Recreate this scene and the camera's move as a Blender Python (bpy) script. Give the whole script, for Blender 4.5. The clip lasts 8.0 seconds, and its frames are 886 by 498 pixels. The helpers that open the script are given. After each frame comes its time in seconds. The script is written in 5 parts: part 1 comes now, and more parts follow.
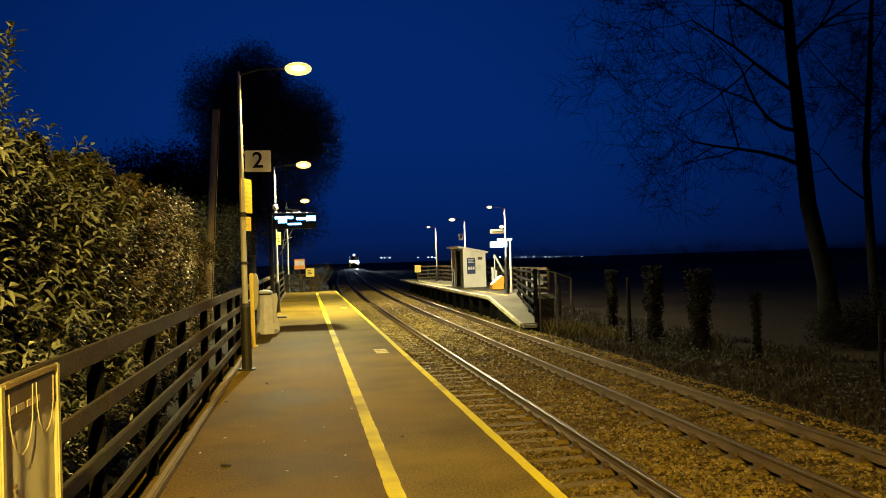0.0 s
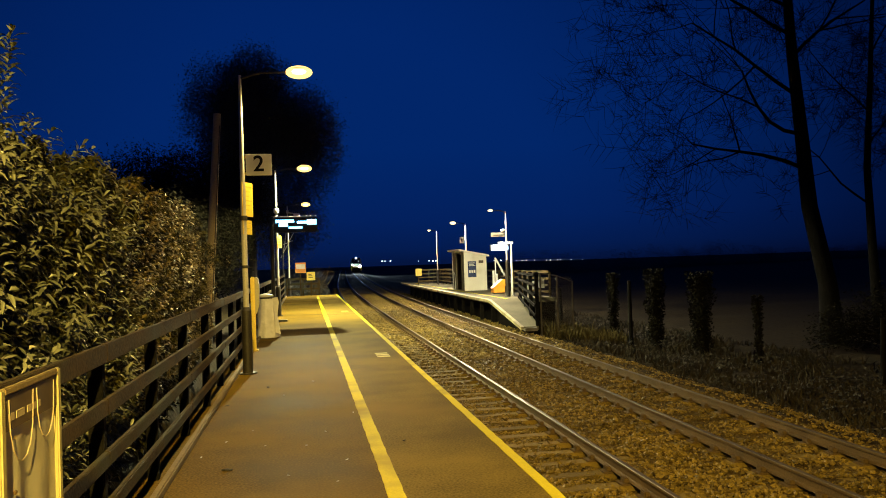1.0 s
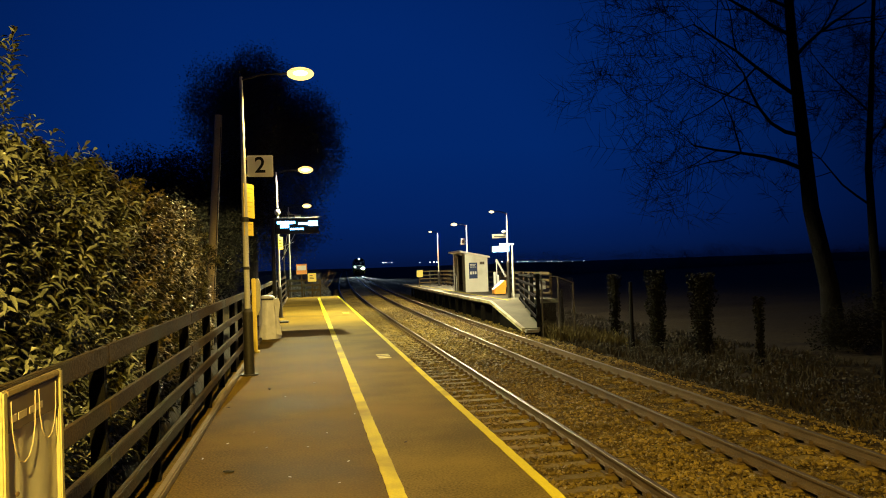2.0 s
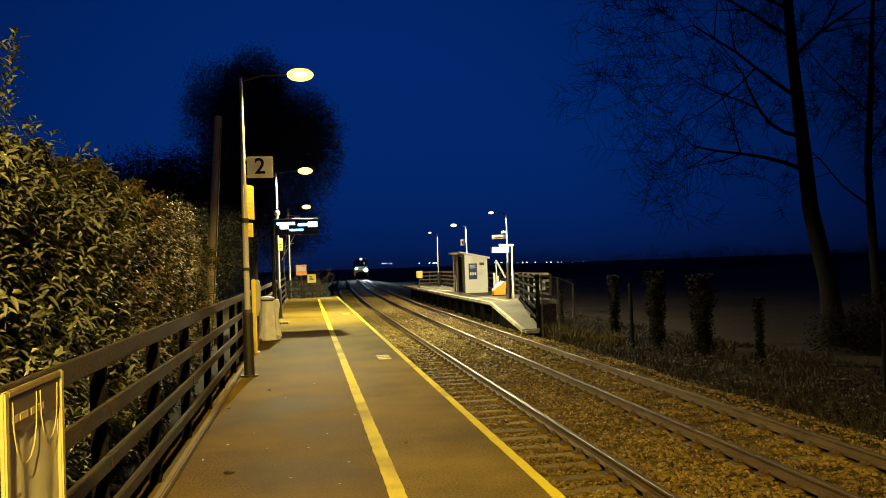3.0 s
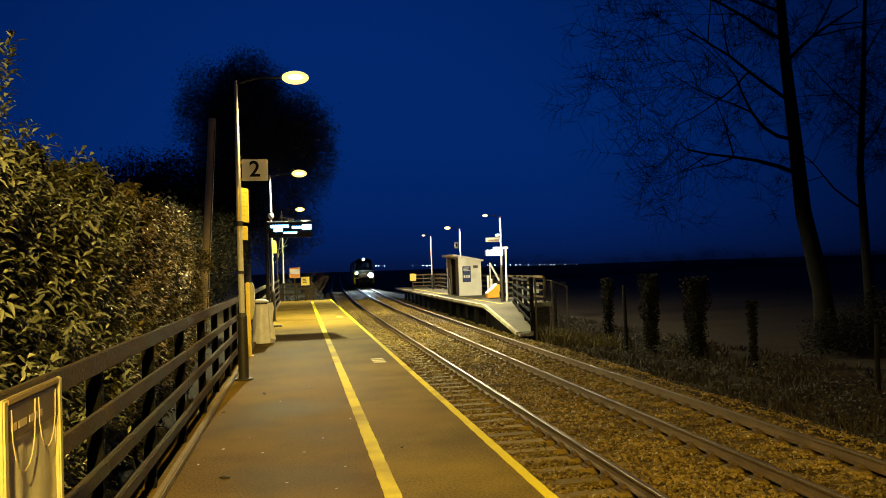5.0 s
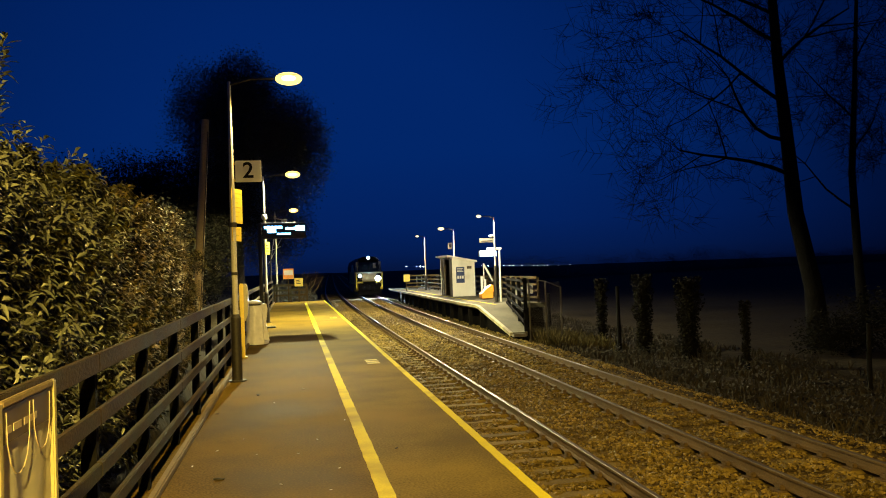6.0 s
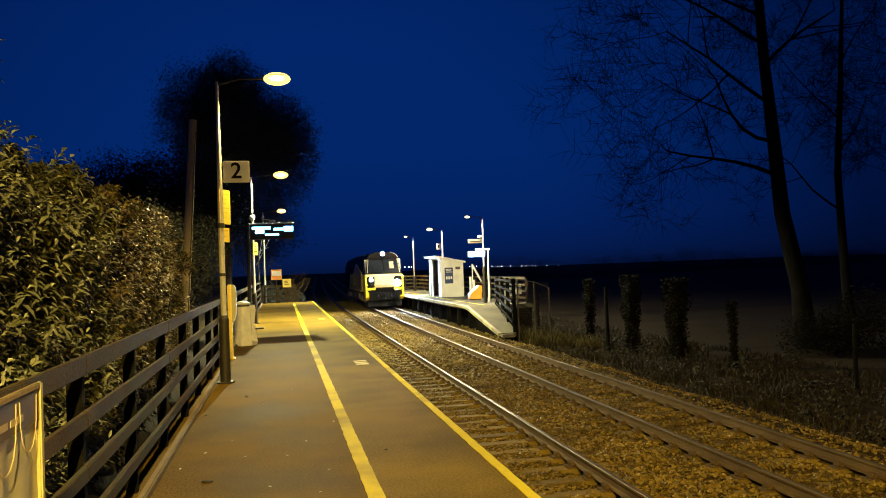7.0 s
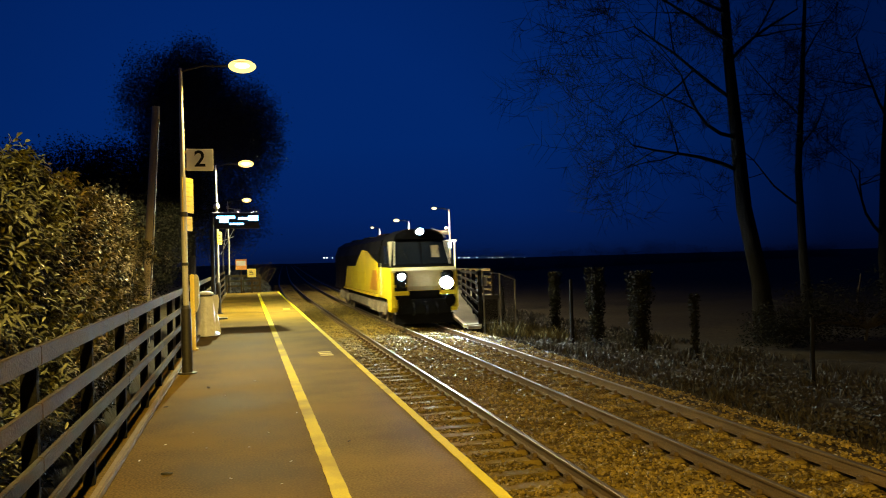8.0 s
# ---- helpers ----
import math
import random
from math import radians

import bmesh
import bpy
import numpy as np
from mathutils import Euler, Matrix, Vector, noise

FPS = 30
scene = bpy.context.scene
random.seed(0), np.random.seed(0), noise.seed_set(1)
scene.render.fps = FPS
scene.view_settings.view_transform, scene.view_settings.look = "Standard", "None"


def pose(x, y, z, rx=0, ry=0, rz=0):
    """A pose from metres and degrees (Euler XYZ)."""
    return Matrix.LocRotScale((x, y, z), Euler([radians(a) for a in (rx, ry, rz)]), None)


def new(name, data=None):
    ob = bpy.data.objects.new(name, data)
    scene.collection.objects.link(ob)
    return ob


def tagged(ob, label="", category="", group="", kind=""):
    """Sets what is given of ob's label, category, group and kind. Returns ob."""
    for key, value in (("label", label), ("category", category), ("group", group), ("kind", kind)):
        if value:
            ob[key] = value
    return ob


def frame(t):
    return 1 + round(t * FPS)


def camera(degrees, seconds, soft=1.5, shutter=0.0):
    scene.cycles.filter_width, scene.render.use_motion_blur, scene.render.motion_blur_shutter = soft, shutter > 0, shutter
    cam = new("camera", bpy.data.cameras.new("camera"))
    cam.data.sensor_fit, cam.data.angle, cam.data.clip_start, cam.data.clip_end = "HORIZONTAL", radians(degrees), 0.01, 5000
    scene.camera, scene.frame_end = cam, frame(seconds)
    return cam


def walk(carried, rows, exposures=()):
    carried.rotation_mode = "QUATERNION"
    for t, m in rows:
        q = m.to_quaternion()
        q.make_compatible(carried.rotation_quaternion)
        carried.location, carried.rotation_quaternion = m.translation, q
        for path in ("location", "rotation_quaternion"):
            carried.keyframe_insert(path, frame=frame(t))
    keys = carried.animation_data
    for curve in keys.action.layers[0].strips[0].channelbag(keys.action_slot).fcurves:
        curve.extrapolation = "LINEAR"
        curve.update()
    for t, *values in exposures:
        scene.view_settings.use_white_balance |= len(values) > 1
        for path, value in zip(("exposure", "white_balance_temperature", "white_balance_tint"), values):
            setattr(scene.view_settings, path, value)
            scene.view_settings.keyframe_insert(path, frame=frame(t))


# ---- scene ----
cam = camera(58.0, 8.0, soft=1.0, shutter=0.5)
PATH = [
    (0.0, pose(0.000, 0.000, 1.750, 90.692, 1.802, -9.801)),
    (0.5, pose(-0.001, 0.026, 1.752, 90.815, 1.802, -9.787)),
    (1.0, pose(-0.005, 0.022, 1.750, 90.934, 1.902, -9.748)),
    (1.5, pose(-0.008, 0.027, 1.751, 90.995, 1.870, -9.670)),
    (3.0, pose(-0.015, 0.023, 1.750, 91.098, 1.951, -9.703)),
    (3.5, pose(-0.021, 0.031, 1.753, 91.117, 1.891, -9.808)),
    (4.0, pose(-0.030, 0.024, 1.757, 91.151, 1.952, -9.920)),
    (4.5, pose(-0.039, 0.044, 1.762, 91.216, 1.924, -10.069)),
    (6.0, pose(-0.050, 0.030, 1.768, 91.299, 2.011, -10.647)),
    (6.5, pose(-0.052, 0.057, 1.771, 91.308, 2.093, -11.100)),
    (7.0, pose(-0.058, 0.045, 1.770, 91.313, 2.072, -11.479)),
    (7.5, pose(-0.058, 0.045, 1.778, 91.165, 2.024, -11.957)),
    (7.6, pose(-0.047, 0.054, 1.774, 91.063, 1.982, -12.269)),
    (7.7, pose(-0.050, 0.055, 1.770, 90.760, 1.850, -13.340)),
    (7.8, pose(-0.045, 0.060, 1.770, 90.850, 1.700, -14.000)),
    (7.9, pose(-0.040, 0.060, 1.770, 90.700, 1.600, -14.020)),
    (8.0, pose(-0.038, 0.059, 1.773, 90.613, 1.553, -13.861)),
]
walk(cam, PATH)

# ---- world and light ----
world = bpy.data.worlds.new("dusk")
scene.world = world
world.use_nodes = True
wn = world.node_tree
wn.nodes.clear()
w_out = wn.nodes.new("ShaderNodeOutputWorld")
w_bg = wn.nodes.new("ShaderNodeBackground")
w_ramp = wn.nodes.new("ShaderNodeValToRGB")
w_sep = wn.nodes.new("ShaderNodeSeparateXYZ")
w_co = wn.nodes.new("ShaderNodeTexCoord")
wn.links.new(w_co.outputs["Generated"], w_sep.inputs[0])
wn.links.new(w_sep.outputs["Z"], w_ramp.inputs[0])
# the last glow lies along the line; the sky dims away from it
w_dot = wn.nodes.new("ShaderNodeVectorMath")
w_dot.operation = "DOT_PRODUCT"
w_dot.inputs[1].default_value = (0.05, 0.9987, 0.0)
wn.links.new(w_co.outputs["Generated"], w_dot.inputs[0])
w_fall = wn.nodes.new("ShaderNodeMapRange")
w_fall.inputs[1].default_value, w_fall.inputs[2].default_value = 0.80, 0.96
w_fall.inputs[3].default_value, w_fall.inputs[4].default_value = 0.34, 1.0
wn.links.new(w_dot.outputs["Value"], w_fall.inputs[0])
w_mul = wn.nodes.new("ShaderNodeVectorMath")
w_mul.operation = "SCALE"
wn.links.new(w_ramp.outputs[0], w_mul.inputs[0])
wn.links.new(w_fall.outputs[0], w_mul.inputs["Scale"])
wn.links.new(w_mul.outputs[0], w_bg.inputs[0])
wn.links.new(w_bg.outputs[0], w_out.inputs[0])
w_bg.inputs[1].default_value = 1.17
ramp = w_ramp.color_ramp
ramp.elements[0].position, ramp.elements[0].color = 0.0, (0.0012, 0.0062, 0.04, 1)
ramp.elements[1].position, ramp.elements[1].color = 1.0, (0.0005, 0.008, 0.07, 1)
for pos, col in ((0.018, (0.001, 0.0095, 0.066)), (0.055, (0.0008, 0.0128, 0.094)), (0.14, (0.0005, 0.0165, 0.118)), (0.30, (0.0005, 0.0165, 0.122))):
    e = ramp.elements.new(pos)
    e.color = (*col, 1)

SODIUM = (1.0, 0.70, 0.21)
PALE_SODIUM = (1.0, 0.66, 0.12)
WARM = (1.0, 0.86, 0.55)
YELLOW_WHITE = (1.0, 0.92, 0.46)


def lamp(name, x, y, z, watts, color, size=0.3, spot=0):
    data = bpy.data.lights.new(name, "SPOT" if spot else "POINT")
    data.energy, data.color, data.shadow_soft_size = watts, color, size
    if spot:
        data.spot_size, data.spot_blend = radians(spot), 0.15 if spot > 165 else 0.5
    ob = new(name, data)
    ob.location = (x, y, z)
    return ob


# lamp heads of this platform stand at these places; one more stands behind the camera
NEAR_LAMPS = [(-0.02, -2.9, 4.98, 7700, PALE_SODIUM, 174), (-0.02, 13.7, 4.98, 860, SODIUM, 164), (0.05, 29.48, 5.26, 6600, YELLOW_WHITE, 174), (0.1, 49.0, 5.44, 3600, YELLOW_WHITE, 104)]
FAR_LAMPS = [(36.8, 4.05, 9.39, 8.66, 2300), (50.0, 4.15, 10.1, 9.3, 4600), (62.0, 4.2, 10.2, 9.62, 2000)]
for x, y, z, watts, color, cone in NEAR_LAMPS:
    lamp("platform_light", x, y, z - 0.12, watts, color, 0.08, cone)
for y, z, xp, xh, watts in FAR_LAMPS:
    lamp("platform_light", xh, y, z - 0.1, watts, WARM, 0.08, 172)

# ---- materials ----
def noise_mat(name, c1, c2, rough=0.7, metal=0.0, fine=60.0, coarse=3.0, bump=0.3, depth=0.01, dirt=None, spec=0.5, random_amount=0.0, coat=0.0, lo=0.36, hi=0.64):
    """Two scales of colour variation, bump, and roughness variation."""
    m = bpy.data.materials.new(name)
    m.use_nodes = True
    nt = m.node_tree
    b = nt.nodes["Principled BSDF"]
    co = nt.nodes.new("ShaderNodeTexCoord")
    n1 = nt.nodes.new("ShaderNodeTexNoise")
    n1.inputs["Scale"].default_value, n1.inputs["Detail"].default_value = coarse, 5
    n2 = nt.nodes.new("ShaderNodeTexNoise")
    n2.inputs["Scale"].default_value, n2.inputs["Detail"].default_value = fine, 6
    for n in (n1, n2):
        nt.links.new(co.outputs["Object"], n.inputs["Vector"])
    add = nt.nodes.new("ShaderNodeMath")
    add.operation = "ADD"
    nt.links.new(n1.outputs["Fac"], add.inputs[0])
    nt.links.new(n2.outputs["Fac"], add.inputs[1])
    r = nt.nodes.new("ShaderNodeValToRGB")
    half = nt.nodes.new("ShaderNodeMath")
    half.operation = "MULTIPLY"
    half.inputs[1].default_value = 0.5
    nt.links.new(add.outputs[0], half.inputs[0])
    nt.links.new(half.outputs[0], r.inputs[0])
    r.color_ramp.elements[0].position, r.color_ramp.elements[0].color = lo, (*c1, 1)
    r.color_ramp.elements[1].position, r.color_ramp.elements[1].color = hi, (*c2, 1)
    last = r.outputs[0]
    if random_amount:
        info = nt.nodes.new("ShaderNodeObjectInfo")
        geo = nt.nodes.new("ShaderNodeNewGeometry")
        s = nt.nodes.new("ShaderNodeMath")
        s.operation = "ADD"
        nt.links.new(info.outputs["Random"], s.inputs[0])
        nt.links.new(geo.outputs["Random Per Island"], s.inputs[1])
        fr = nt.nodes.new("ShaderNodeMath")
        fr.operation = "FRACT"
        nt.links.new(s.outputs[0], fr.inputs[0])
        mr = nt.nodes.new("ShaderNodeMapRange")
        mr.inputs[3].default_value, mr.inputs[4].default_value = 1 - random_amount, 1 + random_amount
        nt.links.new(fr.outputs[0], mr.inputs[0])
        hs = nt.nodes.new("ShaderNodeHueSaturation")
        nt.links.new(mr.outputs[0], hs.inputs["Value"])
        nt.links.new(last, hs.inputs["Color"])
        last = hs.outputs[0]
    if dirt:
        n3 = nt.nodes.new("ShaderNodeTexNoise")
        n3.inputs["Scale"].default_value, n3.inputs["Detail"].default_value = coarse * 0.37, 8
        nt.links.new(co.outputs["Object"], n3.inputs["Vector"])
        r3 = nt.nodes.new("ShaderNodeValToRGB")
        r3.color_ramp.elements[0].position, r3.color_ramp.elements[1].position = 0.5, 0.66
        nt.links.new(n3.outputs["Fac"], r3.inputs[0])
        mix = nt.nodes.new("ShaderNodeMixRGB")
        mix.inputs[2].default_value = (*dirt, 1)
        nt.links.new(r3.outputs[0], mix.inputs[0])
        nt.links.new(last, mix.inputs[1])
        last = mix.outputs[0]
    nt.links.new(last, b.inputs["Base Color"])
    rr = nt.nodes.new("ShaderNodeMapRange")
    rr.inputs[3].default_value, rr.inputs[4].default_value = max(0.03, rough - 0.14), min(1, rough + 0.14)
    nt.links.new(n1.outputs["Fac"], rr.inputs[0])
    nt.links.new(rr.outputs[0], b.inputs["Roughness"])
    b.inputs["Metallic"].default_value = metal
    b.inputs["Specular IOR Level"].default_value = spec
    b.inputs["Coat Weight"].default_value = coat
    if bump:
        bp = nt.nodes.new("ShaderNodeBump")
        bp.inputs["Strength"].default_value, bp.inputs["Distance"].default_value = bump, depth
        nt.links.new(n2.outputs["Fac"], bp.inputs["Height"])
        nt.links.new(bp.outputs[0], b.inputs["Normal"])
    return m


def glow(name, color, strength):
    m = bpy.data.materials.new(name)
    m.use_nodes = True
    b = m.node_tree.nodes["Principled BSDF"]
    b.inputs["Base Color"].default_value = (0.8, 0.8, 0.8, 1)
    b.inputs["Emission Color"].default_value = (*color, 1)
    b.inputs["Emission Strength"].default_value = strength
    return m


ASPHALT = noise_mat("asphalt", (0.088, 0.056, 0.008), (0.2, 0.131, 0.02), 0.72, fine=48, coarse=0.8, bump=0.3, depth=0.003, dirt=(0.19, 0.126, 0.022), spec=0.02, lo=0.42, hi=0.59)
ASPHALT_PALE = noise_mat("pale_edge_asphalt", (0.125, 0.09, 0.018), (0.255, 0.187, 0.042), 0.72, fine=48, coarse=0.8, bump=0.3, depth=0.003, dirt=(0.25, 0.17, 0.03), spec=0.02, lo=0.42, hi=0.59)
FAR_DECK = noise_mat("worn_grey_asphalt", (0.1, 0.092, 0.06), (0.2, 0.185, 0.125), 0.75, fine=60, coarse=0.9, bump=0.3, depth=0.004, dirt=(0.09, 0.08, 0.05), spec=0.1)
YELLOW_LINE = noise_mat("yellow_line_paint", (0.68, 0.58, 0.006), (0.84, 0.74, 0.012), 0.8, fine=70, coarse=2.2, bump=0.25, depth=0.003, dirt=(0.42, 0.33, 0.015), spec=0.2)
CONCRETE = noise_mat("concrete", (0.26, 0.25, 0.22), (0.4, 0.38, 0.34), 0.8, fine=50, coarse=2, bump=0.3, dirt=(0.16, 0.15, 0.12))
# near-black: the shade under the platform edges is put into this colour
BRICK = noise_mat("shaded_brick", (0.004, 0.0035, 0.003), (0.01, 0.008, 0.006), 0.9, spec=0.1, fine=40, coarse=3, bump=0.4, dirt=(0.012, 0.01, 0.008))
RAIL_STEEL = noise_mat("worn_rail_head", (0.13, 0.102, 0.062), (0.22, 0.175, 0.11), 0.46, 0.6, fine=30, coarse=0.6, bump=0.05)
RAIL_RUST = noise_mat("rusty_rail", (0.085, 0.055, 0.024), (0.18, 0.12, 0.055), 0.6, 0.3, fine=60, coarse=2, bump=0.3, depth=0.004)
SLEEPER = noise_mat("sleeper_concrete", (0.13, 0.091, 0.022), (0.25, 0.178, 0.046), 0.85, fine=35, coarse=2.5, bump=0.4, depth=0.008, dirt=(0.09, 0.064, 0.022), spec=0.15, random_amount=0.25)
BALLAST = noise_mat("ballast_bed", (0.072, 0.048, 0.011), (0.15, 0.1, 0.026), 0.85, fine=22, coarse=1.5, bump=1.0, depth=0.05, spec=0.08)
DIM_BALLAST = noise_mat("dimmed_ballast", (0.028, 0.019, 0.006), (0.07, 0.048, 0.016), 0.9, fine=18, coarse=1.2, bump=1.0, depth=0.05, spec=0.08)
STONE = noise_mat("ballast_stone", (0.09, 0.063, 0.012), (0.275, 0.194, 0.043), 0.6, fine=30, coarse=0.9, bump=0.3, spec=0.2, random_amount=0.5)
HILL = noise_mat("distant_hill", (0.05, 0.055, 0.045), (0.1, 0.1, 0.075), 0.95, spec=0.05, fine=0.05, coarse=0.01, bump=0)
HEDGE_SHADE = noise_mat("hedge_inside_shade", (0.008, 0.008, 0.002), (0.032, 0.028, 0.007), 0.8, spec=0.1, fine=18, coarse=3, bump=1.0, depth=0.05)
# near-black, so the colour alone keeps trunks, stumps and fence posts unlit
TREE_BARK = noise_mat("unlit_tree_bark", (0.005, 0.005, 0.005), (0.013, 0.012, 0.012), 0.95, fine=14, coarse=1.5, bump=0.8, depth=0.03, spec=0.05)
# foliage darkened so thicket, bush and scrub near lamps still look unlit
IVY = noise_mat("unlit_ivy_leaf", (0.006, 0.0055, 0.0025), (0.014, 0.0122, 0.0055), 0.85, fine=9, coarse=1.0, bump=0.0, random_amount=0.5, spec=0.1)
CORD = noise_mat("grey_cord", (0.4, 0.34, 0.24), (0.5, 0.43, 0.31), 0.8, fine=60, coarse=4, bump=0.2, spec=0.1)
SOIL = noise_mat("scrub_soil", (0.022, 0.016, 0.007), (0.046, 0.034, 0.014), 0.95, spec=0.14, fine=4, coarse=0.2, bump=0.8, depth=0.08)
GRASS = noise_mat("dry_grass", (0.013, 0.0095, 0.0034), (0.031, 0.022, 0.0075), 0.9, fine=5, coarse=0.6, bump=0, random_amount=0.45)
DRY_WEED = noise_mat("dry_weed", (0.05, 0.042, 0.017), (0.12, 0.098, 0.038), 0.85, fine=6, coarse=0.8, bump=0, random_amount=0.45, spec=0.1)
TIMBER = noise_mat("weathered_timber", (0.03, 0.02, 0.007), (0.085, 0.056, 0.019), 0.8, spec=0.15, fine=45, coarse=2.5, bump=0.7, depth=0.01, dirt=(0.05, 0.05, 0.03))
TIMBER_PALE = noise_mat("edging_timber", (0.14, 0.1, 0.04), (0.25, 0.185, 0.08), 0.8, fine=45, coarse=2.5, bump=0.4, depth=0.006, dirt=(0.13, 0.1, 0.06))
BARK = noise_mat("bark", (0.016, 0.013, 0.009), (0.045, 0.036, 0.026), 0.9, fine=14, coarse=1.5, bump=0.8, depth=0.03)
POLE_WOOD = noise_mat("pole_wood", (0.34, 0.27, 0.15), (0.5, 0.41, 0.25), 0.85, fine=30, coarse=1.2, bump=0.5)
LAUREL = noise_mat("laurel_leaf", (0.014, 0.017, 0.007), (0.048, 0.05, 0.022), 0.4, fine=9, coarse=1.2, bump=0.1, random_amount=0.4)
PRIVET = noise_mat("privet_leaf", (0.024, 0.022, 0.0046), (0.068, 0.06, 0.013), 0.4, spec=0.16, fine=9, coarse=1.0, bump=0.1, random_amount=0.5)
YOUNG_LEAF = noise_mat("young_laurel_leaf", (0.068, 0.076, 0.052), (0.17, 0.178, 0.125), 0.36, fine=9, coarse=1.2, bump=0.1, random_amount=0.45)
BRONZE_LEAF = noise_mat("bronze_privet_leaf", (0.05, 0.038, 0.01), (0.13, 0.098, 0.028), 0.36, fine=9, coarse=1.2, bump=0.1, random_amount=0.45)
LEAF_DARK = noise_mat("evergreen_leaf", (0.034, 0.037, 0.037), (0.07, 0.075, 0.075), 0.9, fine=6, coarse=0.6, bump=0, spec=0.12, random_amount=0.4)
GALV = noise_mat("painted_lamp_column", (0.5, 0.49, 0.46), (0.68, 0.66, 0.62), 0.5, 0.1, fine=40, coarse=2, bump=0.1, dirt=(0.32, 0.3, 0.26))
BLACK_SLEEVE = noise_mat("black_column_root", (0.02, 0.018, 0.016), (0.045, 0.04, 0.035), 0.55, fine=30, coarse=2, bump=0.15)
DARK_STEEL = noise_mat("dark_steel", (0.03, 0.03, 0.032), (0.06, 0.06, 0.062), 0.5, 0.4, fine=30, coarse=2, bump=0.1)
WHITE_SIGN = noise_mat("white_sign", (0.76, 0.74, 0.7), (0.86, 0.84, 0.8), 0.45, fine=20, coarse=2, bump=0.03)
SIGN_BLACK = noise_mat("sign_black", (0.004, 0.004, 0.004), (0.008, 0.008, 0.008), 0.6, fine=20, coarse=2, bump=0.03, spec=0.1)
SIGN_YELLOW = noise_mat("sign_yellow", (0.74, 0.55, 0.06), (0.85, 0.66, 0.1), 0.4, fine=20, coarse=2, bump=0.03, dirt=(0.6, 0.42, 0.05))
CREAM = noise_mat("cream_panel", (0.74, 0.71, 0.6), (0.84, 0.81, 0.7), 0.55, fine=40, coarse=1.5, bump=0.12, dirt=(0.52, 0.47, 0.36))
WHITE_PAINT = noise_mat("white_paint", (0.68, 0.67, 0.63), (0.8, 0.79, 0.76), 0.5, fine=30, coarse=2, bump=0.08, dirt=(0.5, 0.48, 0.42))
HUT_DARK = noise_mat("dark_hut_lining", (0.09, 0.07, 0.045), (0.16, 0.125, 0.08), 0.75, fine=25, coarse=2, bump=0.2)
POSTER_BLUE = noise_mat("blue_poster", (0.02, 0.035, 0.1), (0.035, 0.06, 0.16), 0.3, fine=12, coarse=3, bump=0.02)
POSTER_PAPER = noise_mat("faded_poster", (0.36, 0.36, 0.34), (0.47, 0.46, 0.44), 0.45, fine=14, coarse=2.0, bump=0.15, depth=0.01, dirt=(0.48, 0.42, 0.34))
POSTER_HEAD = noise_mat("poster_header", (0.07, 0.05, 0.03), (0.11, 0.08, 0.05), 0.5, fine=14, coarse=3, bump=0.05)
ORANGE = noise_mat("orange_plastic", (0.72, 0.26, 0.02), (0.85, 0.36, 0.04), 0.45, fine=20, coarse=2, bump=0.05)
COPING = noise_mat("pale_coping", (0.5, 0.45, 0.24), (0.68, 0.62, 0.36), 0.7, fine=30, coarse=2, bump=0.2, dirt=(0.24, 0.2, 0.12))
FRAME_PALE = noise_mat("pale_yellow_frame", (0.33, 0.3, 0.14), (0.43, 0.39, 0.2), 0.45, fine=30, coarse=3, bump=0.08, dirt=(0.45, 0.38, 0.18))
MARK = noise_mat("faded_mark_paint", (0.42, 0.33, 0.03), (0.76, 0.63, 0.05), 0.55, fine=60, coarse=6, bump=0.2, depth=0.003)
BIN_BAG = noise_mat("pale_bin_bag", (0.66, 0.66, 0.62), (0.84, 0.83, 0.8), 0.35, fine=9, coarse=4, bump=0.6, depth=0.03)


# ---- building helpers ----
def box(bm, x0, x1, y0, y1, z0, z1, bevel=0.0):
    r = bmesh.ops.create_cube(bm, size=1)
    m = Matrix.Translation(((x0 + x1) / 2, (y0 + y1) / 2, (z0 + z1) / 2)) @ Matrix.Diagonal((x1 - x0, y1 - y0, z1 - z0, 1))
    bmesh.ops.transform(bm, matrix=m, verts=r["verts"])
    if bevel:
        edges = {e for v in r["verts"] for e in v.link_edges}
        bmesh.ops.bevel(bm, geom=list(edges), offset=bevel, segments=2, affect="EDGES", clamp_overlap=True)
    return r["verts"]


def rod(bm, p0, p1, r0, r1=None, seg=12):
    p0, p1 = Vector(p0), Vector(p1)
    d = p1 - p0
    r = bmesh.ops.create_cone(bm, cap_ends=True, segments=seg, radius1=r0, radius2=r0 if r1 is None else r1, depth=d.length)
    m = Matrix.Translation((p0 + p1) / 2) @ d.to_track_quat("Z", "Y").to_matrix().to_4x4()
    bmesh.ops.transform(bm, matrix=m, verts=r["verts"])
    return r["verts"]


def ball(bm, c, r, sx=1, sy=1, sz=1, seg=16):
    v = bmesh.ops.create_uvsphere(bm, u_segments=seg, v_segments=max(6, seg // 2), radius=r)["verts"]
    bmesh.ops.transform(bm, matrix=Matrix.Translation(c) @ Matrix.Diagonal((sx, sy, sz, 1)), verts=v)
    return v


